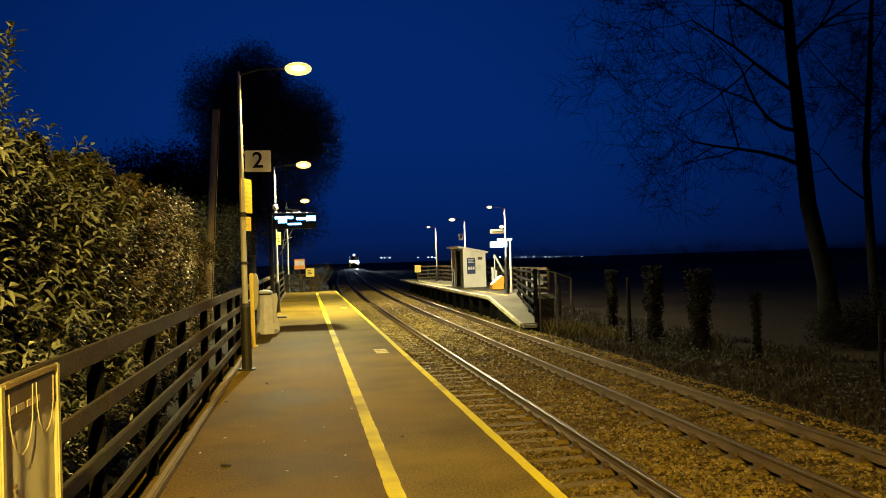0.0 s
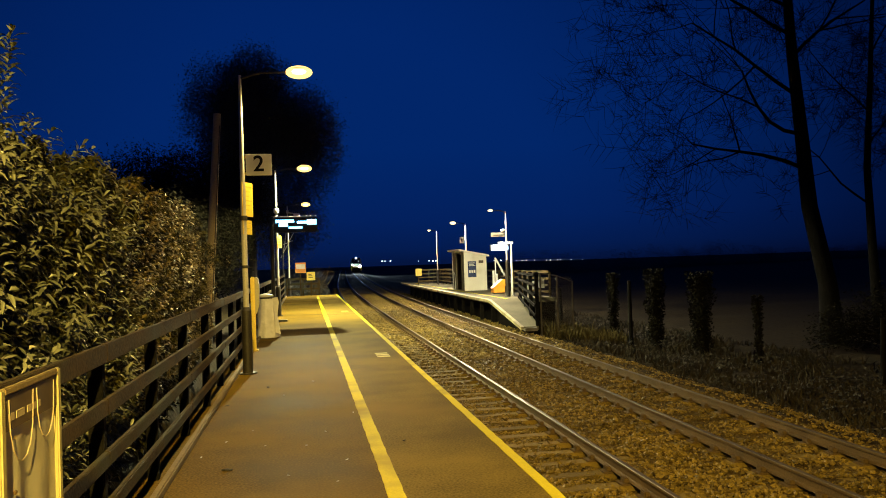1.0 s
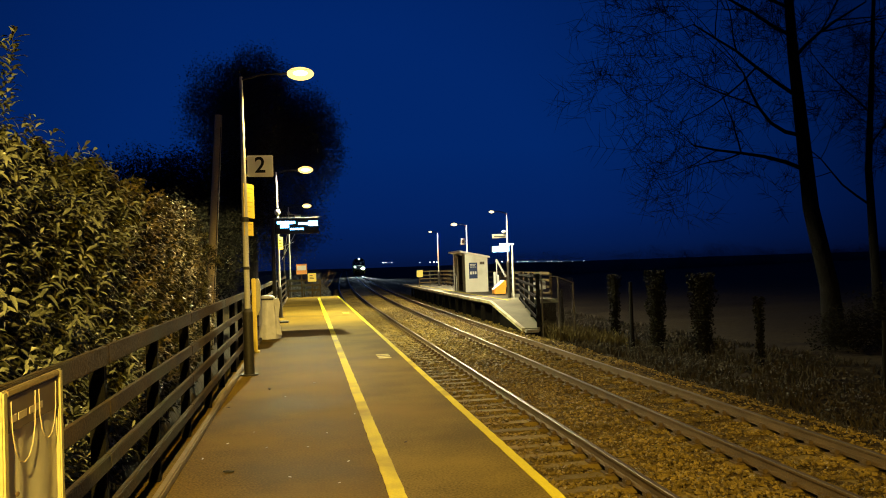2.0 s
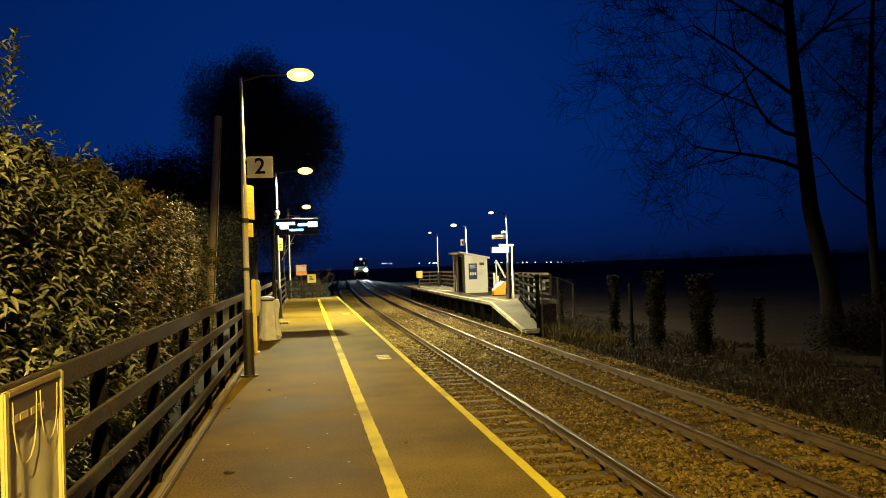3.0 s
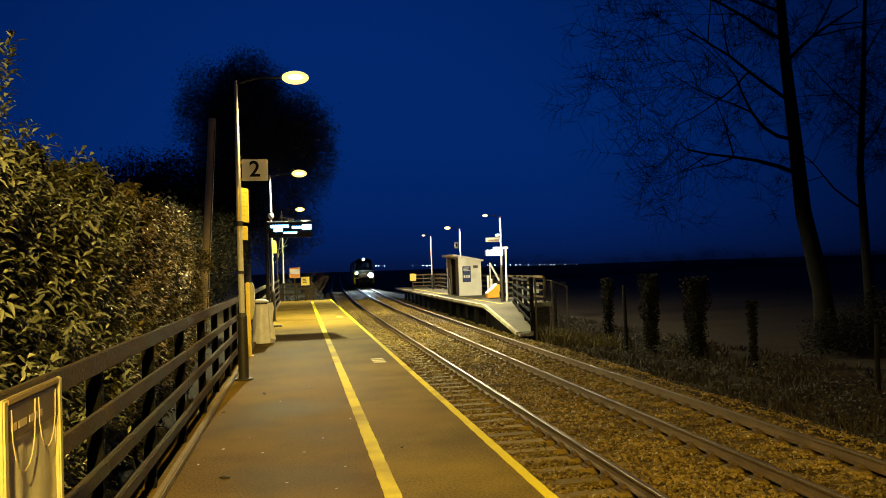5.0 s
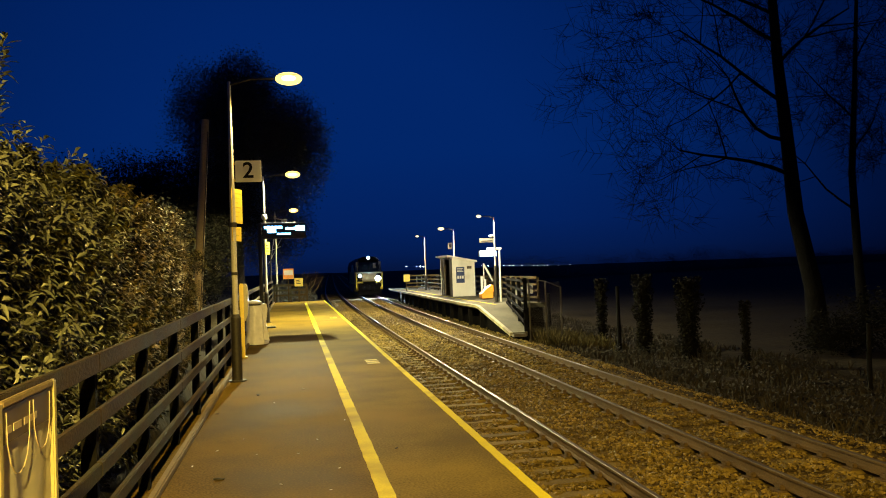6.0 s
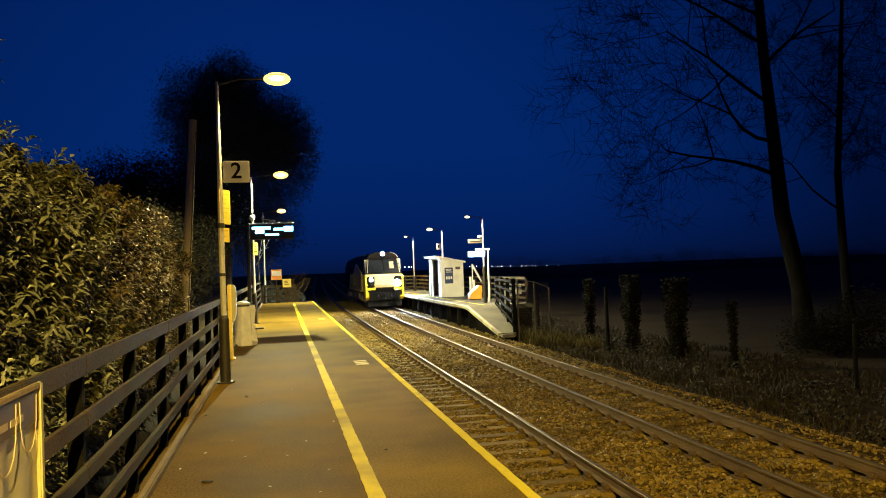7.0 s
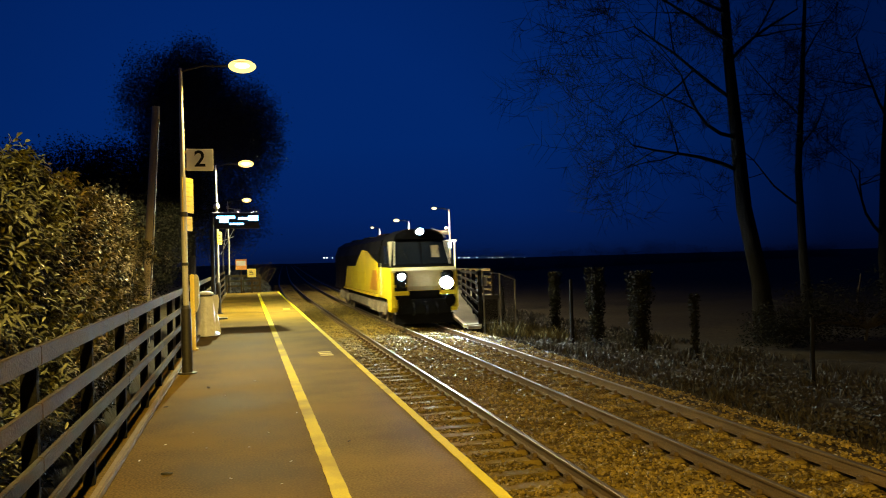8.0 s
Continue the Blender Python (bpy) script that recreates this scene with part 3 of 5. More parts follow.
# ---- hedge ----
def hedge_height(y):
    h = 2.64 + 0.16 * noise.noise((y * 0.9, 2.0, 0.0)) + 0.1 * noise.noise((y * 2.7, 5.0, 0.0))
    if y < 5.6:
        h -= 0.12 * min(1.0, (5.6 - y) / 0.9)
    if y > 12.5:
        h -= 0.085 * (y - 12.5) ** 1.35
    return h


def leaf(verts, faces, base, w, s, n, ln, wd, droop):
    """One folded leaf that arches over: a stalk point, two cross rows and a tip."""
    i = len(verts)
    verts.append(base)
    for u, k in ((0.36, 0.46), (0.72, 0.38)):
        c = base + w * (ln * u) - Vector((0, 0, droop * ln * u * u))
        verts += [c + s * (wd * k) + n * (wd * 0.14), c, c - s * (wd * k) + n * (wd * 0.14)]
    verts.append(base + w * ln - Vector((0, 0, droop * ln)))
    faces += [(i, i + 1, i + 2), (i, i + 2, i + 3), (i + 1, i + 4, i + 5, i + 2), (i + 2, i + 5, i + 6, i + 3), (i + 4, i + 7, i + 5), (i + 5, i + 7, i + 6)]


def leaf_cloud(shoots, rng, verts, faces, length, width, per, droop=0.25, spread=0.0):
    """Shoots of leaves; each shoot is (place, direction). spread: how far the leaves stand apart along the shoot."""
    for p, d in shoots:
        d = d.normalized()
        side = d.orthogonal().normalized()
        up = d.cross(side)
        for k in range(per):
            a = k * 2.4 + rng.random()
            out = side * math.cos(a) + up * math.sin(a)
            w = (d * rng.uniform(0.35, 0.9) + out * rng.uniform(0.6, 1.0)).normalized()
            s = w.cross(d + Vector((0.01, 0.02, 0.03))).normalized()
            base = p + d * (spread * k) if spread else p - d * rng.uniform(0, 0.07)
            leaf(verts, faces, base, w, s, s.cross(w), length * rng.uniform(0.7, 1.25), width * rng.uniform(0.75, 1.2), droop * rng.uniform(0.3, 1.4))


def back(y):
    """The hedge draws back from the fence towards its far end."""
    return 0.4 * max(0.0, min(1.0, (y - 10.5) / 4.5))


def build_hedge(name, label, y0, y1, count, length, width, per, leaf_mat, leaf_label, young_mat, tall, leaders, seed):
    rng = random.Random(seed)
    hedge = thing(name, pose(0, 0, 0), label, "hedge", "hedges behind the fence")
    v, f, shoots = [], [], []
    for i in range(count):
        y = y0 + (y1 - y0) * rng.random()
        h = hedge_height(y)
        if rng.random() < 0.76:
            z = h * (0.02 + 0.98 * rng.random() ** 0.8)
            if z < 1.25 and rng.random() < 0.4:
                continue
            x = -1.62 - 0.2 * noise.noise((y * 1.3, z * 1.3, 0)) - max(0, z - 1.4) * 0.03 - 0.22 * rng.random() ** 2 - back(y)
            d = Vector((0.9, rng.uniform(-0.6, 0.35), rng.uniform(-0.1, 0.9)))
        else:
            x = -1.7 - 1.5 * rng.random()
            z = h - 0.12 * rng.random() + 0.1 * noise.noise((x * 2, y * 2, 1))
            d = Vector((0.3, rng.uniform(-0.6, 0.4), 0.9))
        shoots.append((Vector((x, y, z)), d))
    leaf_cloud(shoots, rng, v, f, length, width, per, 0.5)
    lv = new("leaves", raw("leaves", v, f, leaf_mat))
    lv.parent = hedge
    tagged(lv, leaf_label, kind="stuff")
    # longer young shoots standing out of the face, and through the fence below
    v, f, young = [], [], []
    for i in range(tall):
        y = y0 + 2.0 + (y1 - y0 - 2.0) * rng.random() ** 1.3
        h = hedge_height(y)
        z = h * (0.12 + 0.9 * rng.random())
        x = -1.5 - 0.22 * rng.random() - back(y) if z < h - 0.1 else -1.6 - 0.8 * rng.random()
        young.append((Vector((x, y, min(z, h - 0.12))), Vector((0.55, rng.uniform(-0.7, 0.3), rng.uniform(0.5, 1.3)))))
    leaf_cloud(young, rng, v, f, length * 1.12, width * 0.95, per + 2, 0.6, 0.02)
    # a few leaders that stand clear of the top
    for y, h in leaders:
        for k in range(3):
            p = Vector((-1.62 - 0.05 * k, y + 0.05 * k, hedge_height(y) - 0.15))
            leaf_cloud([(p, Vector((0.1, 0.08 * k - 0.06, 1)))], rng, v, f, length * 1.25, width, int((h + 0.15) / 0.021), 0.55, 0.021)
    yl = new("young_growth", raw("young_growth", v, f, young_mat))
    yl.parent = hedge
    tagged(yl, "paler young leaves on arching shoots", kind="stuff")
    # dark backing sheet: shade inside the hedge is put into its colour
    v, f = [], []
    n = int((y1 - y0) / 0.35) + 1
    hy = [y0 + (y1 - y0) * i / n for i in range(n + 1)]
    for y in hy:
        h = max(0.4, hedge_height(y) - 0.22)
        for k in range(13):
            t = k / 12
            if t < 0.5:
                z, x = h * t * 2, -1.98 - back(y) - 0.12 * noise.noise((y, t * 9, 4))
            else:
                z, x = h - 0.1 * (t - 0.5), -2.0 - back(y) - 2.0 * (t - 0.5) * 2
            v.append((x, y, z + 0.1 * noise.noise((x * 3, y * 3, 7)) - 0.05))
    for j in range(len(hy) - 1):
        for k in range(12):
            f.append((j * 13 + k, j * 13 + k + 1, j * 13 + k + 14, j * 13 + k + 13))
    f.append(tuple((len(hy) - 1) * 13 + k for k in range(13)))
    inner = new("inner_shade_sheet", raw("inner_shade_sheet", v, f, HEDGE_SHADE))
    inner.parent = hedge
    bm = bmesh.new()
    for i in range(int(4.5 * (y1 - y0))):
        y = y0 + (y1 - y0) * rng.random()
        p = Vector((-1.75 - 0.2 * rng.random() - back(y), y, -0.05))
        for k in range(4):
            q = p + Vector((rng.uniform(-0.05, 0.1), rng.uniform(-0.2, 0.2), rng.uniform(0.3, 0.55)))
            rod(bm, p, q, 0.016 - 0.003 * k, 0.013 - 0.003 * k, 5)
            p = q
    tw = part("stem_growth", bm, BARK, hedge)
    tagged(tw, "thin bare stems", kind="stuff")
    return hedge


build_hedge("laurel_hedge", "tall glossy green laurel hedge growing behind the platform fence", 1.5, 7.8, 4600, 0.082, 0.027, 7, LAUREL, "glossy pointed laurel leaves", YOUNG_LEAF, 400, [(4.76, 0.58), (5.2, 0.12)], 11)
build_hedge("privet_hedge", "dense brownish privet hedge with small glossy leaves behind the fence", 5.6, 17.4, 10400, 0.07, 0.03, 7, PRIVET, "small glossy privet leaves", BRONZE_LEAF, 480, [], 12)

# ---- poster board by the fence ----
board = thing("poster_board", pose(-1.0, 2.825, 0), "free-standing framed poster case with faded paper beside the fence", "notice board")
v, f = [], []
NY, NZ = 22, 40
for j in range(NZ + 1):
    for i in range(NY + 1):
        y, z = 0.03 + 0.59 * i / NY, 0.32 + 1.034 * j / NZ
        fold = 0.006 * noise.noise((y * 7, z * 2.6, 2.0)) + 0.004 * noise.noise((y * 19 + z * 6, z * 5, 8.0)) + 0.005 * math.sin(y * 31 + 3 * noise.noise((y * 2, z * 3, 5.0)))
        v.append((-0.009 + fold * min(1.0, 6 * i / NY, 6 * (1 - i / NY)) * (0.3 if z > 1.2 else 1.0), y, z))
for j in range(NZ):
    for i in range(NY):
        k = j * (NY + 1) + i
        f.append((k, k + 1, k + NY + 2, k + NY + 1))
paper = new("poster", raw("poster", v, f, POSTER_PAPER))
paper.data.shade_smooth()
paper.parent = board
tagged(paper, "faded wrinkled paper poster")
bm = bmesh.new()
box(bm, -0.03, -0.022, 0.03, 0.61, 0.3, 1.36)
part("backing_board", bm, TIMBER, board)
bm = bmesh.new()
box(bm, 0.001, 0.004, 0.043, 0.597, 1.235, 1.353)
band = part("header_band", bm, POSTER_HEAD, paper, "dark brown heading band")
for k, (a, b) in enumerate(((0.08, 0.13), (0.15, 0.23), (0.26, 0.4))):
    bm = bmesh.new()
    box(bm, 0.004, 0.006, a, b, 1.265, 1.29)
    part("text_bar", bm, CORD, paper)
for a, b, c, d in ((-0.01, 0.01, 0.0, 0.04), (-0.01, 0.01, 0.6, 0.64)):
    bm = bmesh.new()
    box(bm, a, b, c, d, 0.0, 1.38, 0.006)
    part("frame_upright", bm, FRAME_PALE, board, "yellow-edged frame upright")
for z in (1.356, 0.296):
    bm = bmesh.new()
    box(bm, -0.01, 0.01, 0.041, 0.599, z, z + 0.024, 0.004)
    part("frame_rail", bm, TIMBER_PALE, board, "pale frame rail")
for a, w, dr in ((0.2, 0.12, 0.23), (0.46, 0.1, 0.2)):
    bm = bmesh.new()
    pts = [(0.006, a + w * math.cos(t), 1.34 - dr * abs(math.sin(t)) ** 0.7) for t in (0, 0.4, 0.8, 1.2, 1.6, 2.0, 2.4, 2.8, 3.14)]
    tv, tf = [], []
    tube(tv, tf, [Vector(p) for p in pts], [0.002] * len(pts), 6)
    bm.free()
    bm = bmesh.new()
    bm.from_mesh(raw("cord", tv, tf, CORD))
    part("hanging_cord", bm, CORD, board, "thin pale looped cord")
for y, z in ((0.12, 1.02), (0.07, 0.83), (0.1, 0.6)):
    bm = bmesh.new()
    ball(bm, (0.006, y, z), 0.012, 0.5, 1.2, 0.7, 8)
    part("stain_spot", bm, RAIL_RUST, paper)


# ---- signs on the first lamp column ----
def text_mesh(name, body, size, material, parent, m, label=""):
    cu = bpy.data.curves.new(name, "FONT")
    cu.body, cu.size, cu.extrude, cu.offset, cu.align_x, cu.align_y = body, size, 0.002, 0.006, "CENTER", "CENTER"
    tmp = bpy.data.objects.new(name, cu)
    scene.collection.objects.link(tmp)
    bpy.context.view_layer.update()
    me = bpy.data.meshes.new_from_object(tmp.evaluated_get(bpy.context.evaluated_depsgraph_get()))
    bpy.data.objects.remove(tmp)
    me.materials.clear()
    me.materials.append(material)
    ob = new(name, me)
    ob.parent = parent
    ob.matrix_basis = m
    return tagged(ob, label) if label else ob


sign = thing("platform_number_sign", pose(-0.75, 13.7, 3.30), "white square sign with a black figure 2 on the lamp column", "sign")
bm = bmesh.new()
box(bm, -0.19, 0.235, -0.012, 0.012, 0.0, 0.36, 0.008)
part("board", bm, WHITE_SIGN, sign)
text_mesh("figure", "2", 0.37, SIGN_BLACK, sign, pose(0.02, -0.0145, 0.185, 90, 0, 0), "black figure 2")
for z in (0.03, 0.31):
    bm = bmesh.new()
    box(bm, -0.25, -0.191, -0.02, 0.02, z - 0.02, z + 0.02, 0.004)
    part("clamp", bm, SIGN_YELLOW, sign)

for z0, z1, w, nm in ((2.62, 3.2, 0.4, "tall yellow warning sign strapped to the lamp column"), (2.32, 2.56, 0.34, "small yellow notice strapped to the lamp column")):
    s = thing("warning_sign", pose(-1.02, 13.64, z0, 0, 0, 68), nm, "sign", "signs on the lamp column")
    bm = bmesh.new()
    box(bm, 0.0, w, -0.012, 0.0, 0, z1 - z0, 0.008)
    bd = part("board", bm, SIGN_YELLOW, s)
    rows = 6 if z1 - z0 > 0.4 else 2
    for k in range(rows):
        bm = bmesh.new()
        z = (z1 - z0) * (0.9 - 0.8 * k / rows)
        box(bm, 0.05, w - 0.05 - 0.06 * (k % 3), -0.016, -0.0125, z - 0.03, z - 0.012)
        part("text_bar", bm, MARK, bd)
bm = bmesh.new()
rod(bm, (0, 0, -0.04), (0, 0, 0.04), 0.06, 0.06, 14)
single("pole_band", bm, BLACK_SLEEVE, "black band round the lamp column", "band", "bands", m=pose(-1.0, 13.7, 2.59), smooth=True)
bm = bmesh.new()
rod(bm, (0, 0, -0.025), (0, 0, 0.025), 0.056, 0.056, 14)
single("pole_band", bm, BLACK_SLEEVE, "black band round the lamp column", "band", "bands", m=pose(-1.0, 13.7, 1.78), smooth=True)

# ---- yellow help point, bin, display ----
hp = thing("help_point", pose(-1.1, 17.4, 0), "tall yellow help point post with rounded hood", "help point")
bm = bmesh.new()
box(bm, -0.07, 0.02, -0.08, 0.08, 0.0, 1.57, 0.02)
part("post", bm, SIGN_YELLOW, hp)
bm = bmesh.new()
prism(bm, [(0.022, 0.78), (0.06, 0.8), (0.10, 0.95), (0.11, 1.4), (0.09, 1.52), (0.06, 1.56), (0.022, 1.56)], -0.1, 0.16)
part("hood", bm, FRAME_PALE, hp, "rounded pale hood")
bm = bmesh.new()
box(bm, -0.03, 0.06, -0.1, 0.15, 0.0, 0.03, 0.008)
part("base_plate", bm, SIGN_YELLOW, hp)

litter = thing("litter_bin", pose(-0.99, 20.5, 0), "pale translucent rubbish sack hanging in a hooped bin frame", "litter bin")
bm = bmesh.new()
v0 = rod(bm, (0, 0, 0.02), (0, 0, 1.0), 0.29, 0.21, 28)
bmesh.ops.subdivide_edges(bm, edges=[e for e in bm.edges if abs(e.verts[0].co.z - e.verts[1].co.z) > 0.5], cuts=7)
for vv in bm.verts:
    a = math.atan2(vv.co.y, vv.co.x)
    k = 1 + 0.10 * noise.noise((math.cos(a) * 2.2, math.sin(a) * 2.2, vv.co.z * 2.0)) + 0.05 * math.sin(a * 7 + vv.co.z * 2)
    vv.co.x, vv.co.y = vv.co.x * k, vv.co.y * k
part("bag", bm, BIN_BAG, litter, "pale crumpled plastic sack", True)
bm = bmesh.new()
rod(bm, (0, 0, 0.985), (0, 0, 1.02), 0.228, 0.228, 28)
part("rim", bm, DARK_STEEL, litter, "dark hoop", True)
bm = bmesh.new()
ball(bm, (-0.03, 0, 1.045), 0.2, 1, 1, 0.32, 20)
part("lid", bm, WHITE_PAINT, litter, "pale domed lid", True)
bm = bmesh.new()
prism(bm, [(0.14, 1.0), (0.27, 1.02), (0.3, 0.9), (0.25, 0.5), (0.33, 0.1), (0.2, 0.14), (0.2, 0.6)], -0.2, -0.17)
for vv in bm.verts:
    vv.co.y += 0.04 * noise.noise(vv.co * 5)
part("sack_fold", bm, BIN_BAG, litter, "loose crumpled fold of the sack")
bm = bmesh.new()
rod(bm, (0.05, 0.26, 0), (0.05, 0.26, 1.0), 0.03, 0.03, 10)
part("post", bm, DARK_STEEL, litter, smooth=True)
bm = bmesh.new()
rod(bm, (0, 0, 0), (0, 0, 0.05), 0.2, 0.2, 20)
part("foot", bm, DARK_STEEL, litter, smooth=True)

LED = glow("display_glow", (0.16, 0.56, 1.0), 8.0)


def departure_display(m, arm, label, bars):
    d = thing("departure_display", m, label, "display", "departure displays")
    bm = bmesh.new()
    rod(bm, (0, 0, 0), (0, 0, 3.4), 0.07, 0.06, 14)
    rod(bm, (0, 0, 0), (0, 0, 0.02), 0.2, 0.2, 16)
    part("post", bm, DARK_STEEL, d, smooth=True)
    bm = bmesh.new()
    box(bm, -0.2, 0.42, -0.2, 0.2, 0.0, 0.05, 0.012)
    part("base_plate", bm, DARK_STEEL, d, "broad dark base plate")
    bm = bmesh.new()
    rod(bm, (0, 0, 3.385), (arm[1], 0, 3.385), 0.025, 0.025, 10)
    part("arm", bm, GALV, d, smooth=True)
    bm = bmesh.new()
    box(bm, arm[0], arm[1], -0.1, 0.1, 2.88, 3.36, 0.015)
    case = part("case", bm, DARK_STEEL, d, "dark display case")
    for x0, x1, z0, z1 in bars:
        bm = bmesh.new()
        box(bm, x0, x1, -0.11, -0.101, z0, z1, 0.004)
        part("lit_line", bm, LED, case, "glowing pale blue line of unreadable writing")
    return d


departure_display(pose(-1.06, 26.55, 0), (0.1, 1.47), "departure display glowing pale blue on a dark post",
                  [(0.14, 0.72, 3.2, 3.29), (0.24, 0.52, 3.07, 3.185), (0.82, 1.36, 3.16, 3.24), (0.55, 0.98, 3.0, 3.06), (1.14, 1.44, 3.12, 3.29)])

# fittings on the second lamp column
jb = thing("junction_box", pose(-1.0, 29.44, 3.7), "small pale junction box clamped to the lamp column", "junction box")
bm = bmesh.new()
ball(bm, (0, 0, 0.1), 0.11, 1, 0.9, 1.1, 14)
part("box", bm, WHITE_PAINT, jb, smooth=True)
bm = bmesh.new()
box(bm, -0.07, 0.07, -0.06, 0.09, 0.2, 0.25, 0.006)
part("strap", bm, DARK_STEEL, jb)
ws = thing("warning_sign", pose(-1.0, 29.4, 2.45, 0, 0, 60), "narrow yellow sign strapped to the second lamp column", "sign")
bm = bmesh.new()
box(bm, 0.0, 0.3, -0.012, 0.0, 0.0, 0.45, 0.006)
b = part("board", bm, SIGN_YELLOW, ws)
for k in range(3):
    bm = bmesh.new()
    box(bm, 0.04, 0.25 - 0.04 * k, -0.016, -0.0125, 0.1 + 0.1 * k, 0.14 + 0.1 * k)
    part("text_bar", bm, SIGN_BLACK, b)

cctv = thing("security_camera", pose(-1.0, 48.95, 4.95), "small pale security camera on an arm of the lamp column", "camera")
bm = bmesh.new()
rod(bm, (0.0, 0, 0.08), (0.42, 0, 0.02), 0.025, 0.02, 8)
part("arm", bm, GALV, cctv, smooth=True)
bm = bmesh.new()
box(bm, 0.36, 0.72, -0.07, 0.07, -0.1, 0.03, 0.02)
part("camera_body", bm, WHITE_PAINT, cctv)
bm = bmesh.new()
box(bm, -0.07, 0.07, -0.07, 0.07, 0.04, 0.22, 0.01)
part("clamp", bm, GALV, cctv)
stay = thing("cable_stay", pose(-1.0, 47.6, 0), "pale crossing stays beside the lamp column", "bracket")
for p, q in (((-0.42, 0, 2.3), (0.35, 0, 3.75)), ((-0.3, 0, 2.4), (-0.05, 0, 3.9)), ((-0.45, 0, 3.0), (0.3, 0, 3.3))):
    bm = bmesh.new()
    rod(bm, p, q, 0.018, 0.018, 8)
    part("stay_rod", bm, GALV, stay, smooth=True)
bm = bmesh.new()
rod(bm, (-0.3, 0, -0.1), (-0.3, 0, 3.4), 0.045, 0.04, 10)
part("post", bm, DARK_STEEL, stay, smooth=True)

# ---- things at the far end of this platform ----
es = thing("end_sign", pose(-0.33, 48.55, 0), "orange and white warning sign on a post", "sign", "signs at the platform end")
bm = bmesh.new()
box(bm, -0.3, 0.33, -0.03, 0.0, 1.38, 2.0, 0.01)
b = part("board", bm, ORANGE, es)
bm = bmesh.new()
box(bm, -0.25, 0.28, -0.036, -0.031, 1.62, 1.9)
part("panel", bm, WHITE_SIGN, b, "white panel")
bm = bmesh.new()
box(bm, -0.04, 0.04, 0.001, 0.08, -0.1, 1.95, 0.008)
part("post", bm, TIMBER, es)
es = thing("end_sign", pose(0.28, 48.5, 0), "square yellow warning sign on a post at the platform end", "sign", "signs at the platform end")
bm = bmesh.new()
box(bm, -0.25, 0.25, -0.03, 0.0, 0.92, 1.42, 0.01)
b = part("board", bm, SIGN_YELLOW, es)
for k in range(3):
    bm = bmesh.new()
    box(bm, -0.14, 0.12 - 0.04 * k, -0.035, -0.031, 1.08 + 0.09 * k, 1.12 + 0.09 * k)
    part("text_bar", bm, SIGN_BLACK, b)
bm = bmesh.new()
box(bm, -0.04, 0.04, 0.001, 0.08, -0.1, 1.4, 0.008)
part("post", bm, TIMBER, es)
timber_fence(pose(0.75, 48.75, 0, 0, 0, 90), 1.9, 0.95, [(0.95, 1.07), (0.66, 0.77), (0.36, 0.47)], 1.1, "short timber fence across the platform end", "platform fences", seed=4, face=-1)

# ---- leaning wooden pole ----
pole = thing("telegraph_pole", pose(-2.43, 20.3, -0.1, 0, 3.90, 0), "bare leaning wooden telegraph pole", "pole")
bm = bmesh.new()
rod(bm, (0, 0, -0.3), (0, 0, 5.70), 0.115, 0.09, 16)
part("shaft", bm, POLE_WOOD, pole, smooth=True)
bm = bmesh.new()
rod(bm, (0.09, -0.08, 0), (0.075, -0.065, 5.4), 0.01, 0.01, 6)
part("cable", bm, BLACK_SLEEVE, pole)

# ---- fallen leaves and litter on the asphalt ----
for i, (x, y, s, c) in enumerate(((-0.73, 7.22, 0.032, BARK), (0.31, 7.3, 0.012, WHITE_PAINT), (-1.02, 7.8, 0.012, WHITE_PAINT), (0.15, 8.6, 0.012, WHITE_PAINT), (-0.2, 6.9, 0.01, WHITE_PAINT), (-1.05, 10.6, 0.02, BARK), (-0.45, 8.1, 0.011, WHITE_PAINT), (-0.62, 8.9, 0.009, WHITE_PAINT), (-0.05, 8.0, 0.01, WHITE_PAINT), (0.2, 6.6, 0.008, WHITE_PAINT), (-0.85, 8.4, 0.012, WHITE_PAINT), (0.5, 9.6, 0.012, WHITE_PAINT), (-0.35, 11.2, 0.014, WHITE_PAINT), (0.05, 12.4, 0.014, WHITE_PAINT), (-0.9, 6.3, 0.02, BARK), (0.9, 7.9, 0.018, BARK), (-0.6, 12.0, 0.03, BARK))):
    bm = bmesh.new()
    ball(bm, (0, 0, 0.3 * s), s, 1.6, 0.7, 0.3, 10)
    for vv in bm.verts:
        vv.co.z = max(0.0, vv.co.z + 0.3 * s * noise.noise(vv.co * 40))
    single("fallen_leaf" if c is BARK else "litter_scrap", bm, c, "curled brown leaf lying on the platform" if c is BARK else "small pale scrap lying on the platform", "leaf" if c is BARK else "litter", "platform litter", m=pose(x, y, 0.0, 0, 0, 40 * i))

# ---- opposite platform: fences, signs, grit bin ----
timber_fence(pose(10.95, 35.2, 0), 33.6, 1.6, [(1.08, 1.2), (0.78, 0.88), (0.48, 0.58), (0.18, 0.28)], 1.22, "timber fence along the back of the opposite platform", "far platform fences", seed=7, face=-1)
timber_fence(pose(11.9, 66.0, 0, 0, 0, 90), 2.7, 0.9, [(1.08, 1.2), (0.78, 0.88), (0.48, 0.58), (0.18, 0.28)], 1.22, "timber fence closing the far end of the opposite platform", "far platform fences", seed=8, face=-1)
ramp_fence = thing("fence", pose(8.7, 29.7, -0.82, 0, 0, -8.6), "dark timber fence beside the platform ramp", "fence", "far platform fences")
